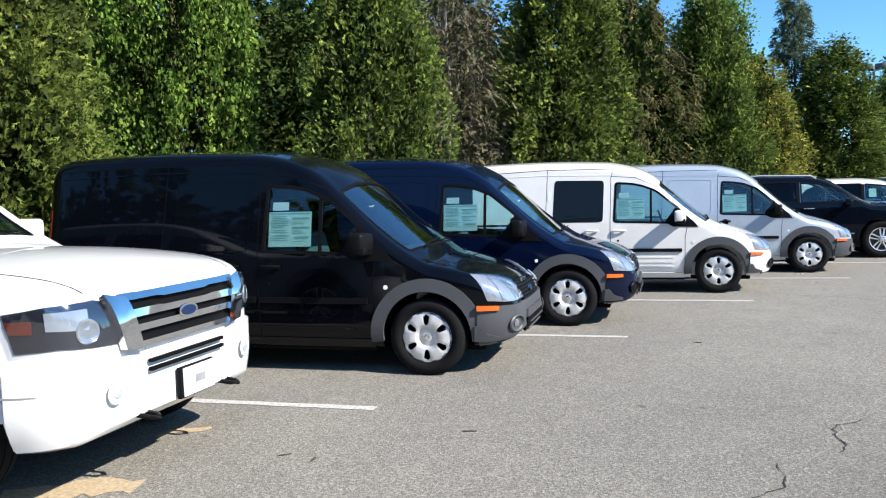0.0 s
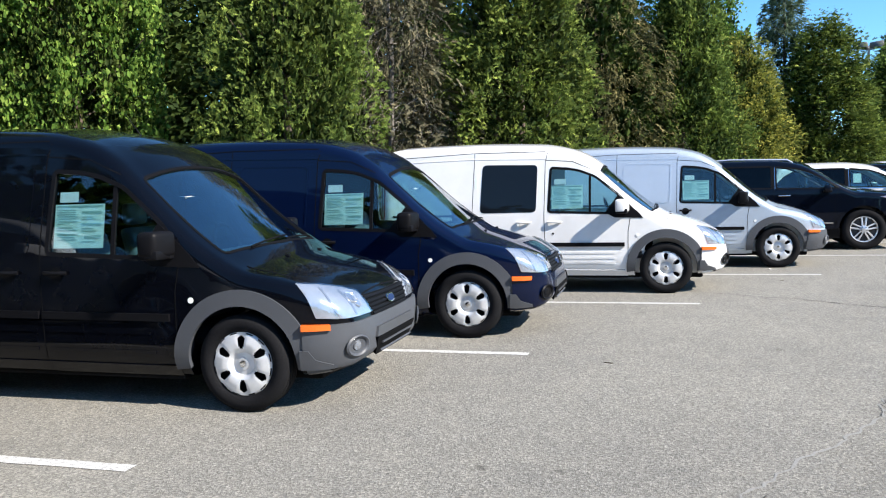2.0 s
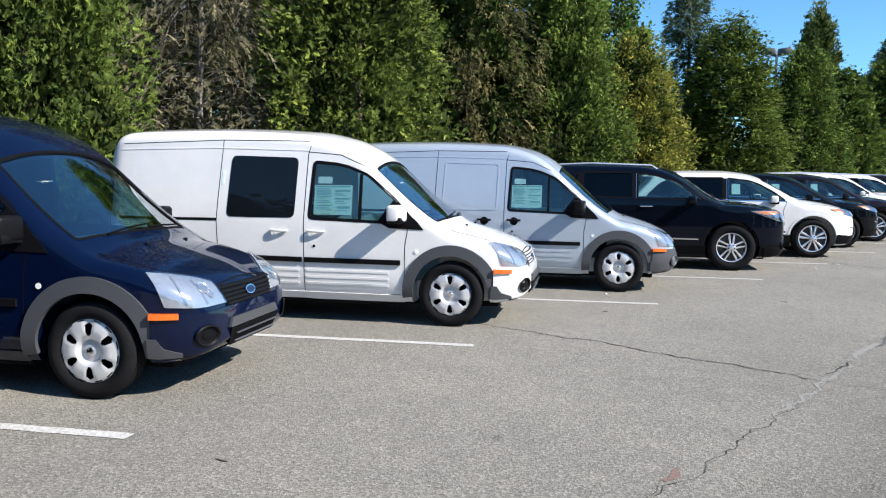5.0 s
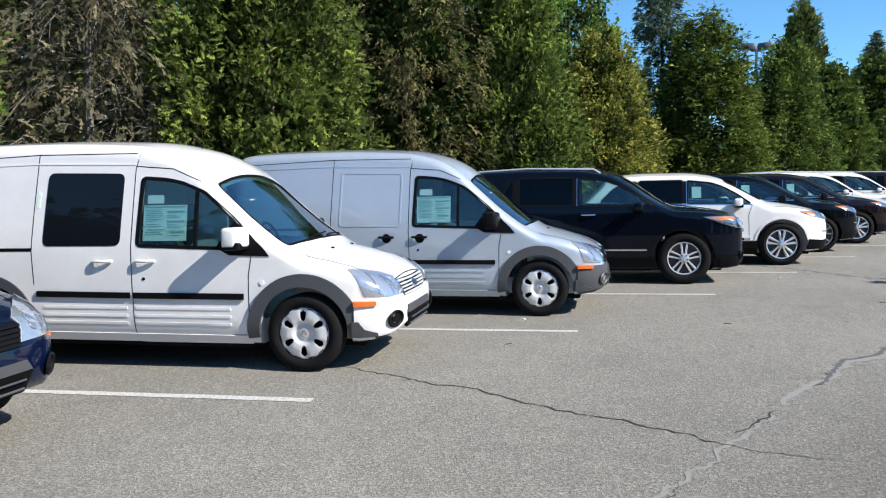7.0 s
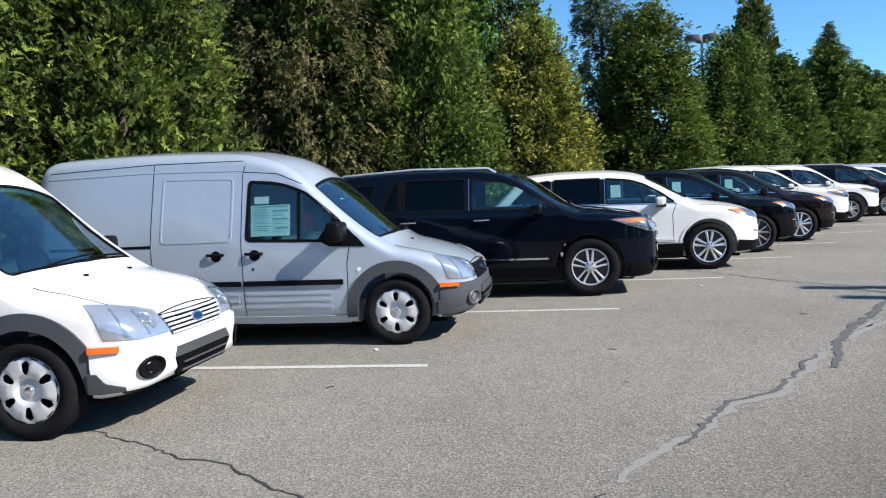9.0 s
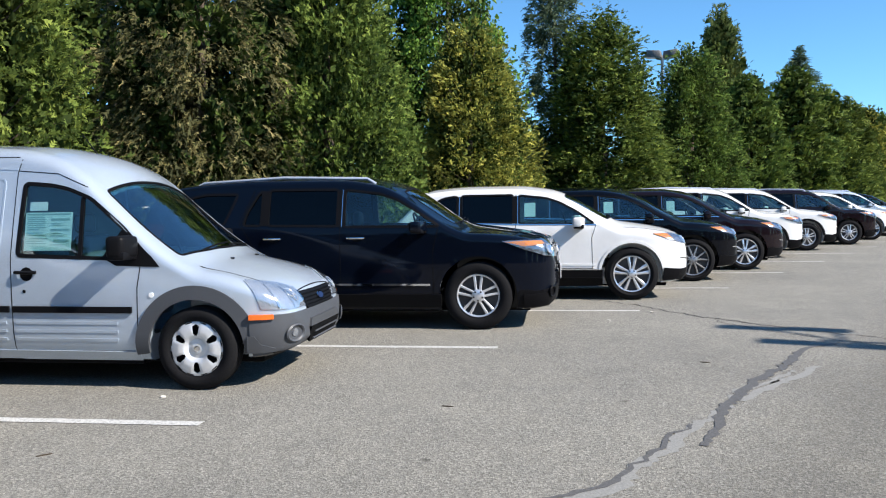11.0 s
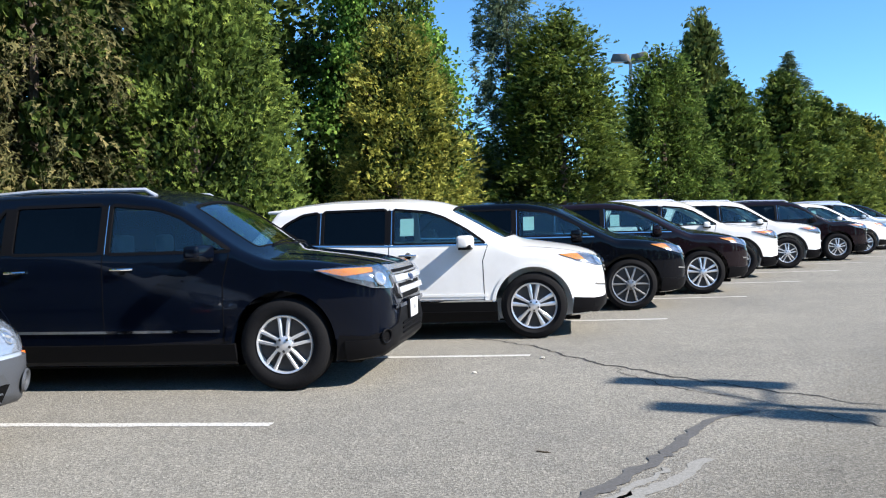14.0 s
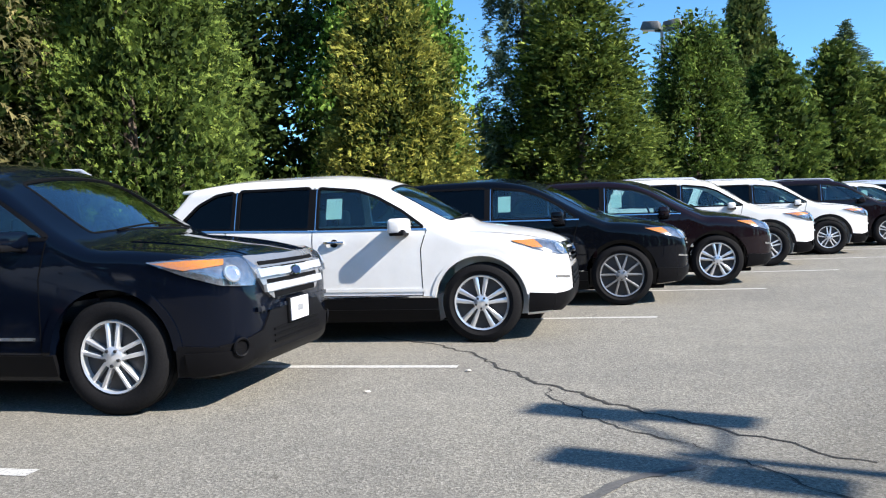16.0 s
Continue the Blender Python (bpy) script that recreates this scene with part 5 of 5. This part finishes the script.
def sprays(centres, outs, size, slim, rng, droop=0.0, up=0.35):
    """Small bent leaf sprays: two triangles pairs each, pointing outwards."""
    n = len(centres)
    d = outs + rng.normal(0, 0.85, (n, 3))
    d[:, 2] += up - droop
    d /= np.linalg.norm(d, axis=1)[:, None]
    side = np.cross(d, rng.normal(0, 1, (n, 3)))
    side /= np.linalg.norm(side, axis=1)[:, None] + 1e-9
    nrm = np.cross(d, side)
    ln = size * rng.uniform(0.6, 1.4, n)[:, None]
    w = ln * slim
    base, tip = centres - d * ln * 0.5, centres + d * ln * 0.5 + nrm * ln * 0.12
    mid = centres - nrm * ln * 0.05
    v = np.stack([base, mid + side * w, tip, mid - side * w], 1).reshape(-1, 3)
    f = np.arange(n)[:, None] * 4
    faces = np.concatenate([f + [[0, 1, 2]], f + [[0, 2, 3]]])
    return v, faces


def fronds(centres, outs, size, rng, up=0.3, droop=0.35, wide=0.42, wild=0.5):
    """Feathery sprays: a bent stem with three pairs of leaflets, one connected piece each."""
    n = len(centres)
    d = outs + rng.normal(0, wild, (n, 3))
    d[:, 2] += up
    d /= np.linalg.norm(d, axis=1)[:, None]
    side = np.cross(d, rng.normal(0, 1, (n, 3)))
    side /= np.linalg.norm(side, axis=1)[:, None] + 1e-9
    ln = size * rng.uniform(0.6, 1.4, n)[:, None]
    fall = np.array([0.0, 0.0, -1.0]) * ln * droop
    stem = [centres + d * ln * (t - 0.5) + fall * t * t for t in np.linspace(0, 1, 4)]
    tips = []
    for t, reach in ((0.25, 0.8), (0.55, 1.0), (0.9, 0.6)):
        mid = centres + d * ln * (t - 0.5 + 0.22) + fall * (t + 0.15) ** 2
        tips += [mid + side * ln * wide * reach * rng.uniform(0.6, 1.2, (n, 1)), mid - side * ln * wide * reach * rng.uniform(0.6, 1.2, (n, 1))]
    v = np.stack(stem + tips, 1).reshape(-1, 3)
    f = np.arange(n)[:, None] * 10
    tri = [(i, i + 1, 4 + 2 * i) for i in range(3)] + [(i + 1, i, 5 + 2 * i) for i in range(3)]
    return v, np.concatenate([f + [q] for q in tri])


def crown_points(rng, height, radius, base, clumps, per, spread, profile, shell=0.62):
    """Points in clumps on an uneven crown, with their outward directions."""
    h = rng.beta(1.1, 1.45, clumps)
    a = rng.uniform(0, 2 * math.pi, clumps)
    lump = 1 + 0.10 * np.sin(3 * a + 5 * h) + 0.08 * np.sin(7 * a - 9 * h)
    r = radius * profile(h) * lump * rng.uniform(shell, 1.06, clumps)
    c = np.stack([r * np.cos(a), r * np.sin(a), base + (height - base) * h], 1)
    o = np.stack([np.cos(a), np.sin(a), 0.15 + 0.5 * h], 1)
    size = spread * rng.uniform(0.5, 1.25, clumps)
    idx = np.repeat(np.arange(clumps), per)
    p = c[idx] + np.clip(rng.normal(0, 1, (len(idx), 3)), -1.7, 1.7) * size[idx, None] * np.array([0.55, 0.55, 0.75])
    return p, o[idx], c


CONE = lambda h: np.clip((1 - h) ** 0.45 * (0.78 + 0.5 * np.minimum(h * 4, 1) * (1 - 0.35 * h)), 0.03, 2)
OVAL = lambda h: np.clip(np.sqrt(np.clip(1 - (2 * h - 0.85) ** 2 / 1.4, 0.02, 1)), 0.05, 2)
SPIRE = lambda h: np.clip((1 - h) ** 0.8 * (0.85 + 0.5 * np.minimum(h * 4, 1)), 0.02, 2)
TREES = {}


def tree_meshes(key, height, radius, base, clumps, per, spread, profile, size, slim, leaf, seed, trunk_r=0.16, droop=0.0, core=(260, 76, 0.13), up=0.35, feather=None, shell=0.62):
    rng = np.random.default_rng(seed)
    p, o, c = crown_points(rng, height, radius, base, clumps, per, spread, profile, shell)
    v, f = fronds(p, o, size, rng, up, droop, slim, feather) if feather else sprays(p, o, size, slim, rng, droop, up)
    crown = fast_mesh("crown", v.tolist(), f.tolist(), leaf)
    verts, faces, seg = [], [], 8
    for i in range(9):
        t = i / 8
        for q in range(seg):
            a = 2 * math.pi * q / seg
            rr = trunk_r * (1 - 0.85 * t) * (1.5 if i == 0 else 1)
            verts.append((rr * math.cos(a) + 0.08 * math.sin(3 * t), rr * math.sin(a) + 0.06 * math.sin(4 * t + 1), height * 0.96 * t))
    faces = [(i * seg + q, i * seg + (q + 1) % seg, (i + 1) * seg + (q + 1) % seg, (i + 1) * seg + q) for i in range(8) for q in range(seg)]
    trunk = fast_mesh("trunk", verts, faces, M_BARK)
    verts, faces = [], []
    picks = c[rng.choice(len(c), min(len(c), 70), replace=False)]
    for e in picks:
        s0 = np.array([0, 0, max(0.3, e[2] - 0.5 * np.hypot(e[0], e[1]))])
        b = len(verts)
        for k2 in range(4):
            t = k2 / 3
            m = s0 * (1 - t) + e * t
            m[2] -= 0.25 * math.sin(math.pi * t) * 0.4
            rr = 0.035 * (1 - 0.8 * t)
            verts += [(m[0] + rr, m[1], m[2]), (m[0] - rr * 0.5, m[1] + rr * 0.8, m[2]), (m[0] - rr * 0.5, m[1] - rr * 0.8, m[2] + rr * 0.3)]
        faces += [(b + 3 * k2 + q, b + 3 * k2 + (q + 1) % 3, b + 3 * k2 + 3 + (q + 1) % 3, b + 3 * k2 + 3 + q) for k2 in range(3) for q in range(3)]
    limbs = fast_mesh("branchwork", verts, faces, M_BARK)
    # core leaves coloured as shaded, to close gaps and deepen the crown
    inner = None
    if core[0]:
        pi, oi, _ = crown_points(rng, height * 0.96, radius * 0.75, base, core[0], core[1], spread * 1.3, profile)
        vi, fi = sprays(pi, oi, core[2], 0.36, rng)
        inner = fast_mesh("inner_foliage", vi.tolist(), fi.tolist(), L_INNER_SHADE)
    TREES[key] = (trunk, crown, inner, limbs)


def plant(key, name, x, y, label, scale=1.0, turn=0.0, squash=1.0, group="trees behind the cars", leaf=None):
    root = tagged(new(name), label, "tree", group)
    trunk, crown, inner, limbs = TREES[key]
    for nm, me in (("trunk", trunk), ("crown", crown), ("inner_foliage", inner), ("branchwork", limbs)):
        if me is not None:
            ob = new(nm, me)
            ob.parent = root
            if nm != "trunk":
                tagged(ob, kind="stuff")
            if nm == "crown" and leaf is not None:
                ob.material_slots[0].link = "OBJECT"
                ob.material_slots[0].material = leaf
    root.matrix_world = pose(x, y, -0.05, 0, 0, turn) @ Matrix.Diagonal((scale * squash, scale * squash, scale, 1))
    return root


tree_meshes("cedar_near", 8.2, 1.80, 0.1, 600, 44, 0.27, CONE, 0.125, 0.33, L_CEDAR, 11, droop=0.25, up=0.3, feather=0.6)
tree_meshes("cedar_low", 7.0, 1.85, 0.1, 600, 44, 0.27, CONE, 0.125, 0.33, L_CEDAR, 15, droop=0.25, up=0.3, feather=0.6)
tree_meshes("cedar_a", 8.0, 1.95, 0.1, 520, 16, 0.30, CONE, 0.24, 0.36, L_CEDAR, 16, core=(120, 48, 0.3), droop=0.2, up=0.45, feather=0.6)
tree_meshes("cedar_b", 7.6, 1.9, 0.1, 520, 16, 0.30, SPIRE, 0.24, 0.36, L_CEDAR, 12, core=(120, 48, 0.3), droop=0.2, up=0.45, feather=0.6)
tree_meshes("broad", 8.5, 2.3, 0.2, 380, 80, 0.34, OVAL, 0.105, 0.48, L_BROAD, 21, 0.2, 0.6)
tree_meshes("wood", 10.5, 3.2, 0.4, 220, 45, 0.62, OVAL, 0.17, 0.42, L_WOOD_SHADE, 31, 0.25, 0.2, (120, 48, 0.3))
tree_meshes("spruce", 11.2, 1.7, 0.8, 560, 24, 0.20, SPIRE, 0.26, 0.2, L_SPRUCE, 41, 0.12, 0.5, (0, 0, 0), 0.1, 0.4, 0.25)
tree_meshes("droop", 7.6, 1.9, 0.3, 520, 36, 0.28, OVAL, 0.17, 0.26, L_OLIVE, 61, 0.15, 0.7, (200, 60, 0.2), 0.1, 0.6)
tree_meshes("unseen_wood", 10.5, 3.2, 0.4, 130, 26, 0.9, OVAL, 0.5, 0.5, L_WOOD_SHADE, 32, 0.25, 0.2, (0, 0, 0))


def bare_tree(key, height, reach, branches, twigs, seed):
    """A half-dead tree: long arching grey branches with bare side twigs and a few dry needles."""
    rng = np.random.default_rng(seed)
    verts, faces, ends, outs = [], [], [], []

    def stick(p, d, ln, r0, sag, n=4):
        b, path = len(verts), []
        for i in range(n + 1):
            t = i / n
            m = p + d * ln * t + np.array([0, 0, -sag * ln * t * t]) + rng.normal(0, 0.02, 3) * ln * (i > 0)
            path.append(m)
            rr = r0 * (1 - 0.75 * t)
            verts.extend([(m[0] + rr, m[1], m[2]), (m[0] - rr * 0.5, m[1] + rr * 0.8, m[2]), (m[0] - rr * 0.5, m[1] - rr * 0.4, m[2] + rr * 0.9)])
        faces.extend((b + 3 * i + q, b + 3 * i + (q + 1) % 3, b + 3 * i + 3 + (q + 1) % 3, b + 3 * i + 3 + q) for i in range(n) for q in range(3))
        return path

    for _ in range(branches):
        h = rng.uniform(0.06, 0.97)
        a = rng.uniform(0, 2 * math.pi)
        d = np.array([math.cos(a), math.sin(a), rng.uniform(0.1, 0.75)])
        ln = reach * (1.1 - 0.75 * h) * rng.uniform(0.6, 1.15)
        path = stick(np.array([0, 0, height * h]), d, ln, rng.uniform(0.007, 0.018), rng.uniform(0.3, 0.9), 5)
        for _ in range(twigs):
            i = rng.integers(1, 5)
            p = path[i] + (path[i + 1] - path[i]) * rng.uniform()
            t = d * rng.uniform(0.2, 0.9) + rng.normal(0, 0.6, 3)
            sub = stick(p, t / np.linalg.norm(t), rng.uniform(0.25, 0.7), 0.005, rng.uniform(0.1, 0.6), 2)
            if rng.uniform() < 0.5:
                ends.append(sub[-1])
                outs.append(t)
    trunk = tube([(0.06 * math.sin(3 * i), 0.05 * math.cos(2 * i), height * i / 6) for i in range(7)], 0.11, 0.02, 8)
    tm = bpy.data.meshes.new("trunk")
    trunk.to_mesh(tm)
    trunk.free()
    tm.materials.append(M_GREYBARK)
    e, o = np.repeat(np.array(ends), 9, 0), np.repeat(np.array(outs), 9, 0)
    v, f = fronds(e + rng.normal(0, 0.13, e.shape), o, 0.20, rng, 0.0, 0.4, 0.25, 0.5)
    TREES[key] = (tm, fast_mesh("crown", v.tolist(), f.tolist(), L_DRY), None, fast_mesh("branchwork", verts, faces, M_GREYBARK))


bare_tree("dry", 8.2, 2.3, 230, 11, 51)

CEDAR = "dense green cedar behind the parked cars"
for key, x, y, sc, turn, fat in (("cedar_near", -8.4, 3.6, 1.0, 20, 0.9), ("cedar_near", -5.2, 7.1, 0.95, 70, 0.8), ("cedar_near", -2.25, 12.6, 1.0, 140, 0.68), ("cedar_near", 0.5, 17.4, 1.0, 10, 0.88),
                                 ("cedar_low", 3.85, 22.6, 1.0, 200, 0.82), ("cedar_near", 9.1, 34.2, 0.88, 300, 1.48), ("cedar_low", 12.3, 37.6, 0.96, 35, 1.05), ("cedar_a", 15.6, 44.0, 0.82, 75, 1.15),
                                 ("cedar_a", 18.8, 49.2, 0.95, 115, 1.15), ("cedar_b", 21.8, 54.4, 0.98, 230, 1.2), ("cedar_b", 24.8, 60.0, 0.98, 260, 1.2), ("cedar_a", 27.8, 65.8, 0.92, 10, 1.2),
                                 ("cedar_b", 30.8, 71.5, 1.0, 310, 1.2), ("cedar_a", 33.8, 77.5, 0.95, 80, 1.2), ("cedar_b", 36.8, 83.5, 1.0, 190, 1.2)):
    far = y > 62 and key == "cedar_a"
    plant(key, "cedar_tree", x, y, "yellowing cedar at the far end of the row" if far else CEDAR, sc, turn, fat, "cedar row", L_CEDAR_GOLD if far else None)
plant("cedar_low", "cedar_tree", 5.75, 28.4, "golden green cedar with brownish tips", 0.84, 160, 1.02, "cedar row", L_CEDAR_GOLD)
plant("cedar_b", "fir_tree", 15.3, 48.4, "tall broad olive-green fir behind the cedar row", 1.38, 50, 0.78, leaf=L_FIR)
plant("spruce", "spruce_tree", 21.3, 57.5, "tall narrow spruce behind the cedar row", 0.90, 150, 1.55)
plant("broad", "broadleaf_tree", -5.7, 11.9, "bright green broadleaf tree hung with vines", 0.95, 0, 0.6)
plant("broad", "broadleaf_tree", 4.6, 32.4, "bright green broadleaf tree behind the cedars", 1.05, 90, 0.85)
plant("dry", "bare_tree", -1.8, 16.2, "half-dead tree with bare grey twigs", 1.0, 0, 0.85)
plant("droop", "drooping_conifer", 1.9, 21.6, "drooping olive conifer with dry brown tips", 0.9, 120, 0.9)
plant("dry", "bare_tree", 0.9, 22.8, "half-dead tree with bare grey twigs", 0.9, 120, 0.85)
plant("spruce", "spruce_tree", 7.7, 34.6, "tall open blue-green spruce against the sky", 0.98, 0, 0.8)
# woods fill the gaps behind the cedars; leaf colour carries the shade
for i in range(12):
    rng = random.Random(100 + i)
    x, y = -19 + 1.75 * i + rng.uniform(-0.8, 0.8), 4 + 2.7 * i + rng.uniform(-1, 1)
    plant("wood", "woodland_tree", x, y, "leafy woodland tree coloured as shaded behind the cedars", rng.uniform(0.72, 0.85), rng.uniform(0, 360), 1.2, "woodland trees")
# low filler shrubs, added to stop sky showing through the cedar bases
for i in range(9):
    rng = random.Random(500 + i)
    plant("wood", "filler_shrub", 5.6 + 2.9 * i + rng.uniform(-0.4, 0.4), 38.5 + 5.2 * i + rng.uniform(-0.5, 0.5), "low filler shrub coloured as shaded behind the cedars", rng.uniform(0.36, 0.43), rng.uniform(0, 360), 1.5, "woodland shrubs")
# unseen trees, added across the lot to darken reflections in the car paint
for i in range(22):
    rng = random.Random(300 + i)
    x, y = (-20 + 4.4 * i, -9 - 3.2 * i) if i < 10 else (26 + 5.0 * (i - 10), -38 + 7.5 * (i - 10))
    plant("unseen_wood", "woodland_tree", x + rng.uniform(-1, 1), y + rng.uniform(-1.5, 1.5), "unseen dark tree added across the lot for reflections", rng.uniform(0.75, 1.0), rng.uniform(0, 360), 1.5, "woodland trees")


# ---------------------------------------------------------------- lamp posts
M_FLOOD = plain("weathered dark floodlight housing", (0.14, 0.14, 0.14), 0.55, grain=30, amount=0.3)


def lamp_post(x, y, height, turn, label, heads=((-0.46, 0.80), (0.20, 0.68), (-0.25, -0.15), (0.42, -0.38)), size=0.80):
    root = tagged(new("lamp_post"), label, "lamp post", "parking lot lamp posts")
    part("pole", lathe([(0.0, 0.0), (0.16, 0.0), (0.16, 0.03), (0.075, 0.04), (0.05, height - 0.1), (0.05, height), (0.0, height)], 16, "z"), M_POLE, root)
    for sx, sy in heads:
        head = part("floodlight", block(-0.32, 0.32, -0.20, 0.20, -0.13, 0.13, 0.03, 2), M_FLOOD, root, "dark grey box floodlight")
        for v in head.data.vertices:
            v.co.y *= 1.5 - 1.1 * abs(v.co.x) ** 1.5 / 0.32 ** 1.5 * 0.6
            if v.co.z > 0:
                v.co.x *= 0.8
        head.matrix_local = pose(sx, sy, height + 0.05, 0, 6 if sx < 0 else -6, -18) @ Matrix.Scale(size, 4)
        lens = part("lamp_glass", block(-0.27, 0.27, -0.16, 0.16, -0.145, -0.132, 0.0), M_LENS, head)
        arm = part("bracket", tube([(0, 0, height - 0.15), (sx * 0.6, sy * 0.6, height - 0.12), (sx, sy, height)], 0.025, seg=8), M_POLE, root)
    root.matrix_world = pose(x, y, 0, 0, 0, turn)
    return root


lamp_post(17.75, 14.70, 6.0, 0, "tall grey lamp post with four floodlights")
lamp_post(11.5, 38.5, 6.6, 0, "tall grey lamp post among the cedars", ((-0.30, 0.0), (0.32, 0.05)), 0.95)


# ---------------------------------------------------------------- cracks and stains
def crack(name, pts, w, mat, label, seed, rough=0.6, z=0.004):
    n = len(pts)
    widths = [w * (0.35 + 0.65 * math.sin(math.pi * (i + 0.6) / (n + 0.2))) for i in range(n)]
    return tagged(strip_on_ground(name, pts, widths, mat, z, seed, rough, 0.05), label, "pavement crack", kind="structure")


PALE = "pale worn strip along an old asphalt crack"
DARK_CRACK = "dark open crack winding through the asphalt"
crack("crack", [(7.6, 20.8), (8.38, 20.14), (8.85, 19.68), (9.24, 19.03), (9.7, 18.32), (10.08, 17.89), (10.41, 17.58), (10.74, 17.24), (11.3, 16.75)], 0.026, M_CRACK, DARK_CRACK, 3)
crack("crack", [(9.7, 18.32), (9.69, 17.98), (9.89, 17.55), (10.3, 17.15), (10.56, 16.91)], 0.013, M_CRACK, DARK_CRACK, 4)
crack("crack", [(10.66, 16.75), (10.78, 16.62), (10.9, 16.47), (10.99, 16.27), (11.2, 15.9)], 0.013, M_CRACK, DARK_CRACK, 5)
crack("crack", [(3.5, 11.55), (3.9, 11.33), (4.4, 11.1), (4.8, 10.86), (5.1, 10.7), (5.35, 10.47), (5.75, 10.24), (6.11, 10.03), (6.46, 9.78), (7.0, 9.6)], 0.016, M_CRACK, DARK_CRACK, 6)
crack("crack", [(6.59, 10.0), (6.75, 10.3), (6.9, 10.53)], 0.016, M_CRACK, DARK_CRACK, 7)
crack("crack", [(3.0, 2.85), (3.15, 3.15), (3.33, 3.56)], 0.008, M_CRACK, DARK_CRACK, 8, 0.8)
crack("crack", [(3.61, 3.85), (3.68, 4.1), (3.70, 4.3), (3.86, 4.58)], 0.011, M_CRACK, DARK_CRACK, 18, 0.6)
crack("crack", [(4.62, 5.95), (4.67, 6.09), (4.79, 6.39), (4.85, 6.58), (5.1, 7.03), (5.32, 7.44)], 0.006, M_CRACK, DARK_CRACK, 28, 0.6)
crack("worn_seam", [(3.4, 3.62), (3.84, 4.58), (4.13, 5.14), (4.57, 5.85), (5.1, 7.03)], 0.02, M_PALE, PALE, 38, 0.6, 0.003)
TAR = "grey tar seam filling an old crack"
SEAM = [(7.0, 10.65), (7.17, 11.03), (7.4, 11.35), (7.56, 11.6), (7.82, 12.1), (8.07, 12.3), (8.27, 12.69), (8.73, 13.52), (9.19, 14.48), (9.75, 15.3)]
crack("crack", [(5.17, 7.2), (5.46, 7.73), (5.66, 8.1), (5.99, 8.74), (6.2, 9.1)], 0.006, M_CRACK, DARK_CRACK, 48, 0.6)
crack("worn_seam", [(5.9, 8.6), (6.2, 9.1), (6.55, 9.75), (6.9, 10.4)], 0.03, M_PALE, PALE, 49, 0.6, 0.003)
crack("worn_seam", SEAM, 0.10, M_PALE, PALE, 9, 0.5, 0.003)
crack("tar_seam", [(7.35, 11.25), (7.52, 11.52), (7.80, 12.12), (8.05, 12.32), (8.25, 12.72), (8.70, 13.55)], 0.045, M_SEAL, TAR, 10, 0.5, 0.005)
crack("tar_seam", [(8.67, 13.1), (8.8, 13.52), (8.97, 13.99), (9.16, 14.52), (9.55, 15.2), (9.98, 15.96), (10.15, 16.36), (10.5, 16.6)], 0.085, M_SEAL, TAR, 11, 0.35, 0.005)
crack("worn_seam", [(9.1, 14.2), (9.37, 14.67), (9.76, 15.13), (9.95, 15.5)], 0.09, M_PALE, PALE, 12, 0.35, 0.003)
crack("sand_patch", [(-0.62, 2.36), (-0.4, 2.5), (-0.16, 2.56), (0.02, 2.6)], 0.26, M_SAND, "tan spilled sand on the asphalt", 13, 0.5, 0.003)
crack("sand_patch", [(-0.45, 3.45), (-0.35, 3.6), (-0.2, 3.7)], 0.10, M_SAND, "tan spilled sand on the asphalt", 14, 0.6, 0.003)

M_RUST = plain("reddish stain", (0.18, 0.12, 0.10), 0.9, grain=60, amount=0.35)
crack("stain", [(5.24, 7.40), (5.31, 7.50), (5.36, 7.60)], 0.045, M_RUST, "faded reddish stain on the asphalt", 15, 0.6, 0.003)

# leaf litter under the trees
verge = []
for i in range(61):
    t = i / 60
    rng = random.Random(900 + i)
    px, py = -12 + 52 * t, 0.5 + 93 * t
    verge += [(px + 0.4 + rng.uniform(-0.25, 0.25), py - 0.2, 0.02), (px - 9, py + 5, 0.05)]
tagged(part("verge", mesh_of(verge, [(2 * i, 2 * i + 2, 2 * i + 3, 2 * i + 1) for i in range(60)], False), M_EARTH, None), "brown leaf litter under the trees", "ground", kind="structure")


# ---------------------------------------------------------------- small litter on the asphalt
def litter(name, x, y, size, mat, label, seed, long=1.0):
    rng = random.Random(seed)
    bm = bmesh.new()
    bmesh.ops.create_icosphere(bm, subdivisions=2, radius=size)
    for v in bm.verts:
        v.co = Vector((v.co.x * long, v.co.y, v.co.z * 0.45)) * rng.uniform(0.8, 1.2)
    shade(bm)
    ob = part(name, bm, mat, None)
    ob.matrix_world = pose(x, y, size * 0.38, 0, 0, rng.uniform(0, 360))
    return tagged(ob, label, name.replace("_", " "), "litter on the asphalt")


M_STONE = plain("pale stone", (0.55, 0.52, 0.47), 0.9, grain=40, amount=0.2, bumpy=0.3)
M_TWIG = plain("dark twig", (0.06, 0.045, 0.03), 0.9, grain=40, amount=0.3)
for n, (x, y) in enumerate([(8.43, 18.1), (4.95, 14.0), (9.0, 18.85)]):
    litter("pebble", x, y, 0.022, M_STONE, "pale pebble lying on the asphalt", n)
for n, (x, y) in enumerate([(4.95, 12.6), (7.1, 13.9), (1.5, 3.9), (0.55, 3.25), (0.75, 3.2), (3.0, 7.2), (9.1, 15.6)]):
    litter("twig", x, y, 0.009, M_TWIG, "small dark twig lying on the asphalt", 20 + n, 5.0)
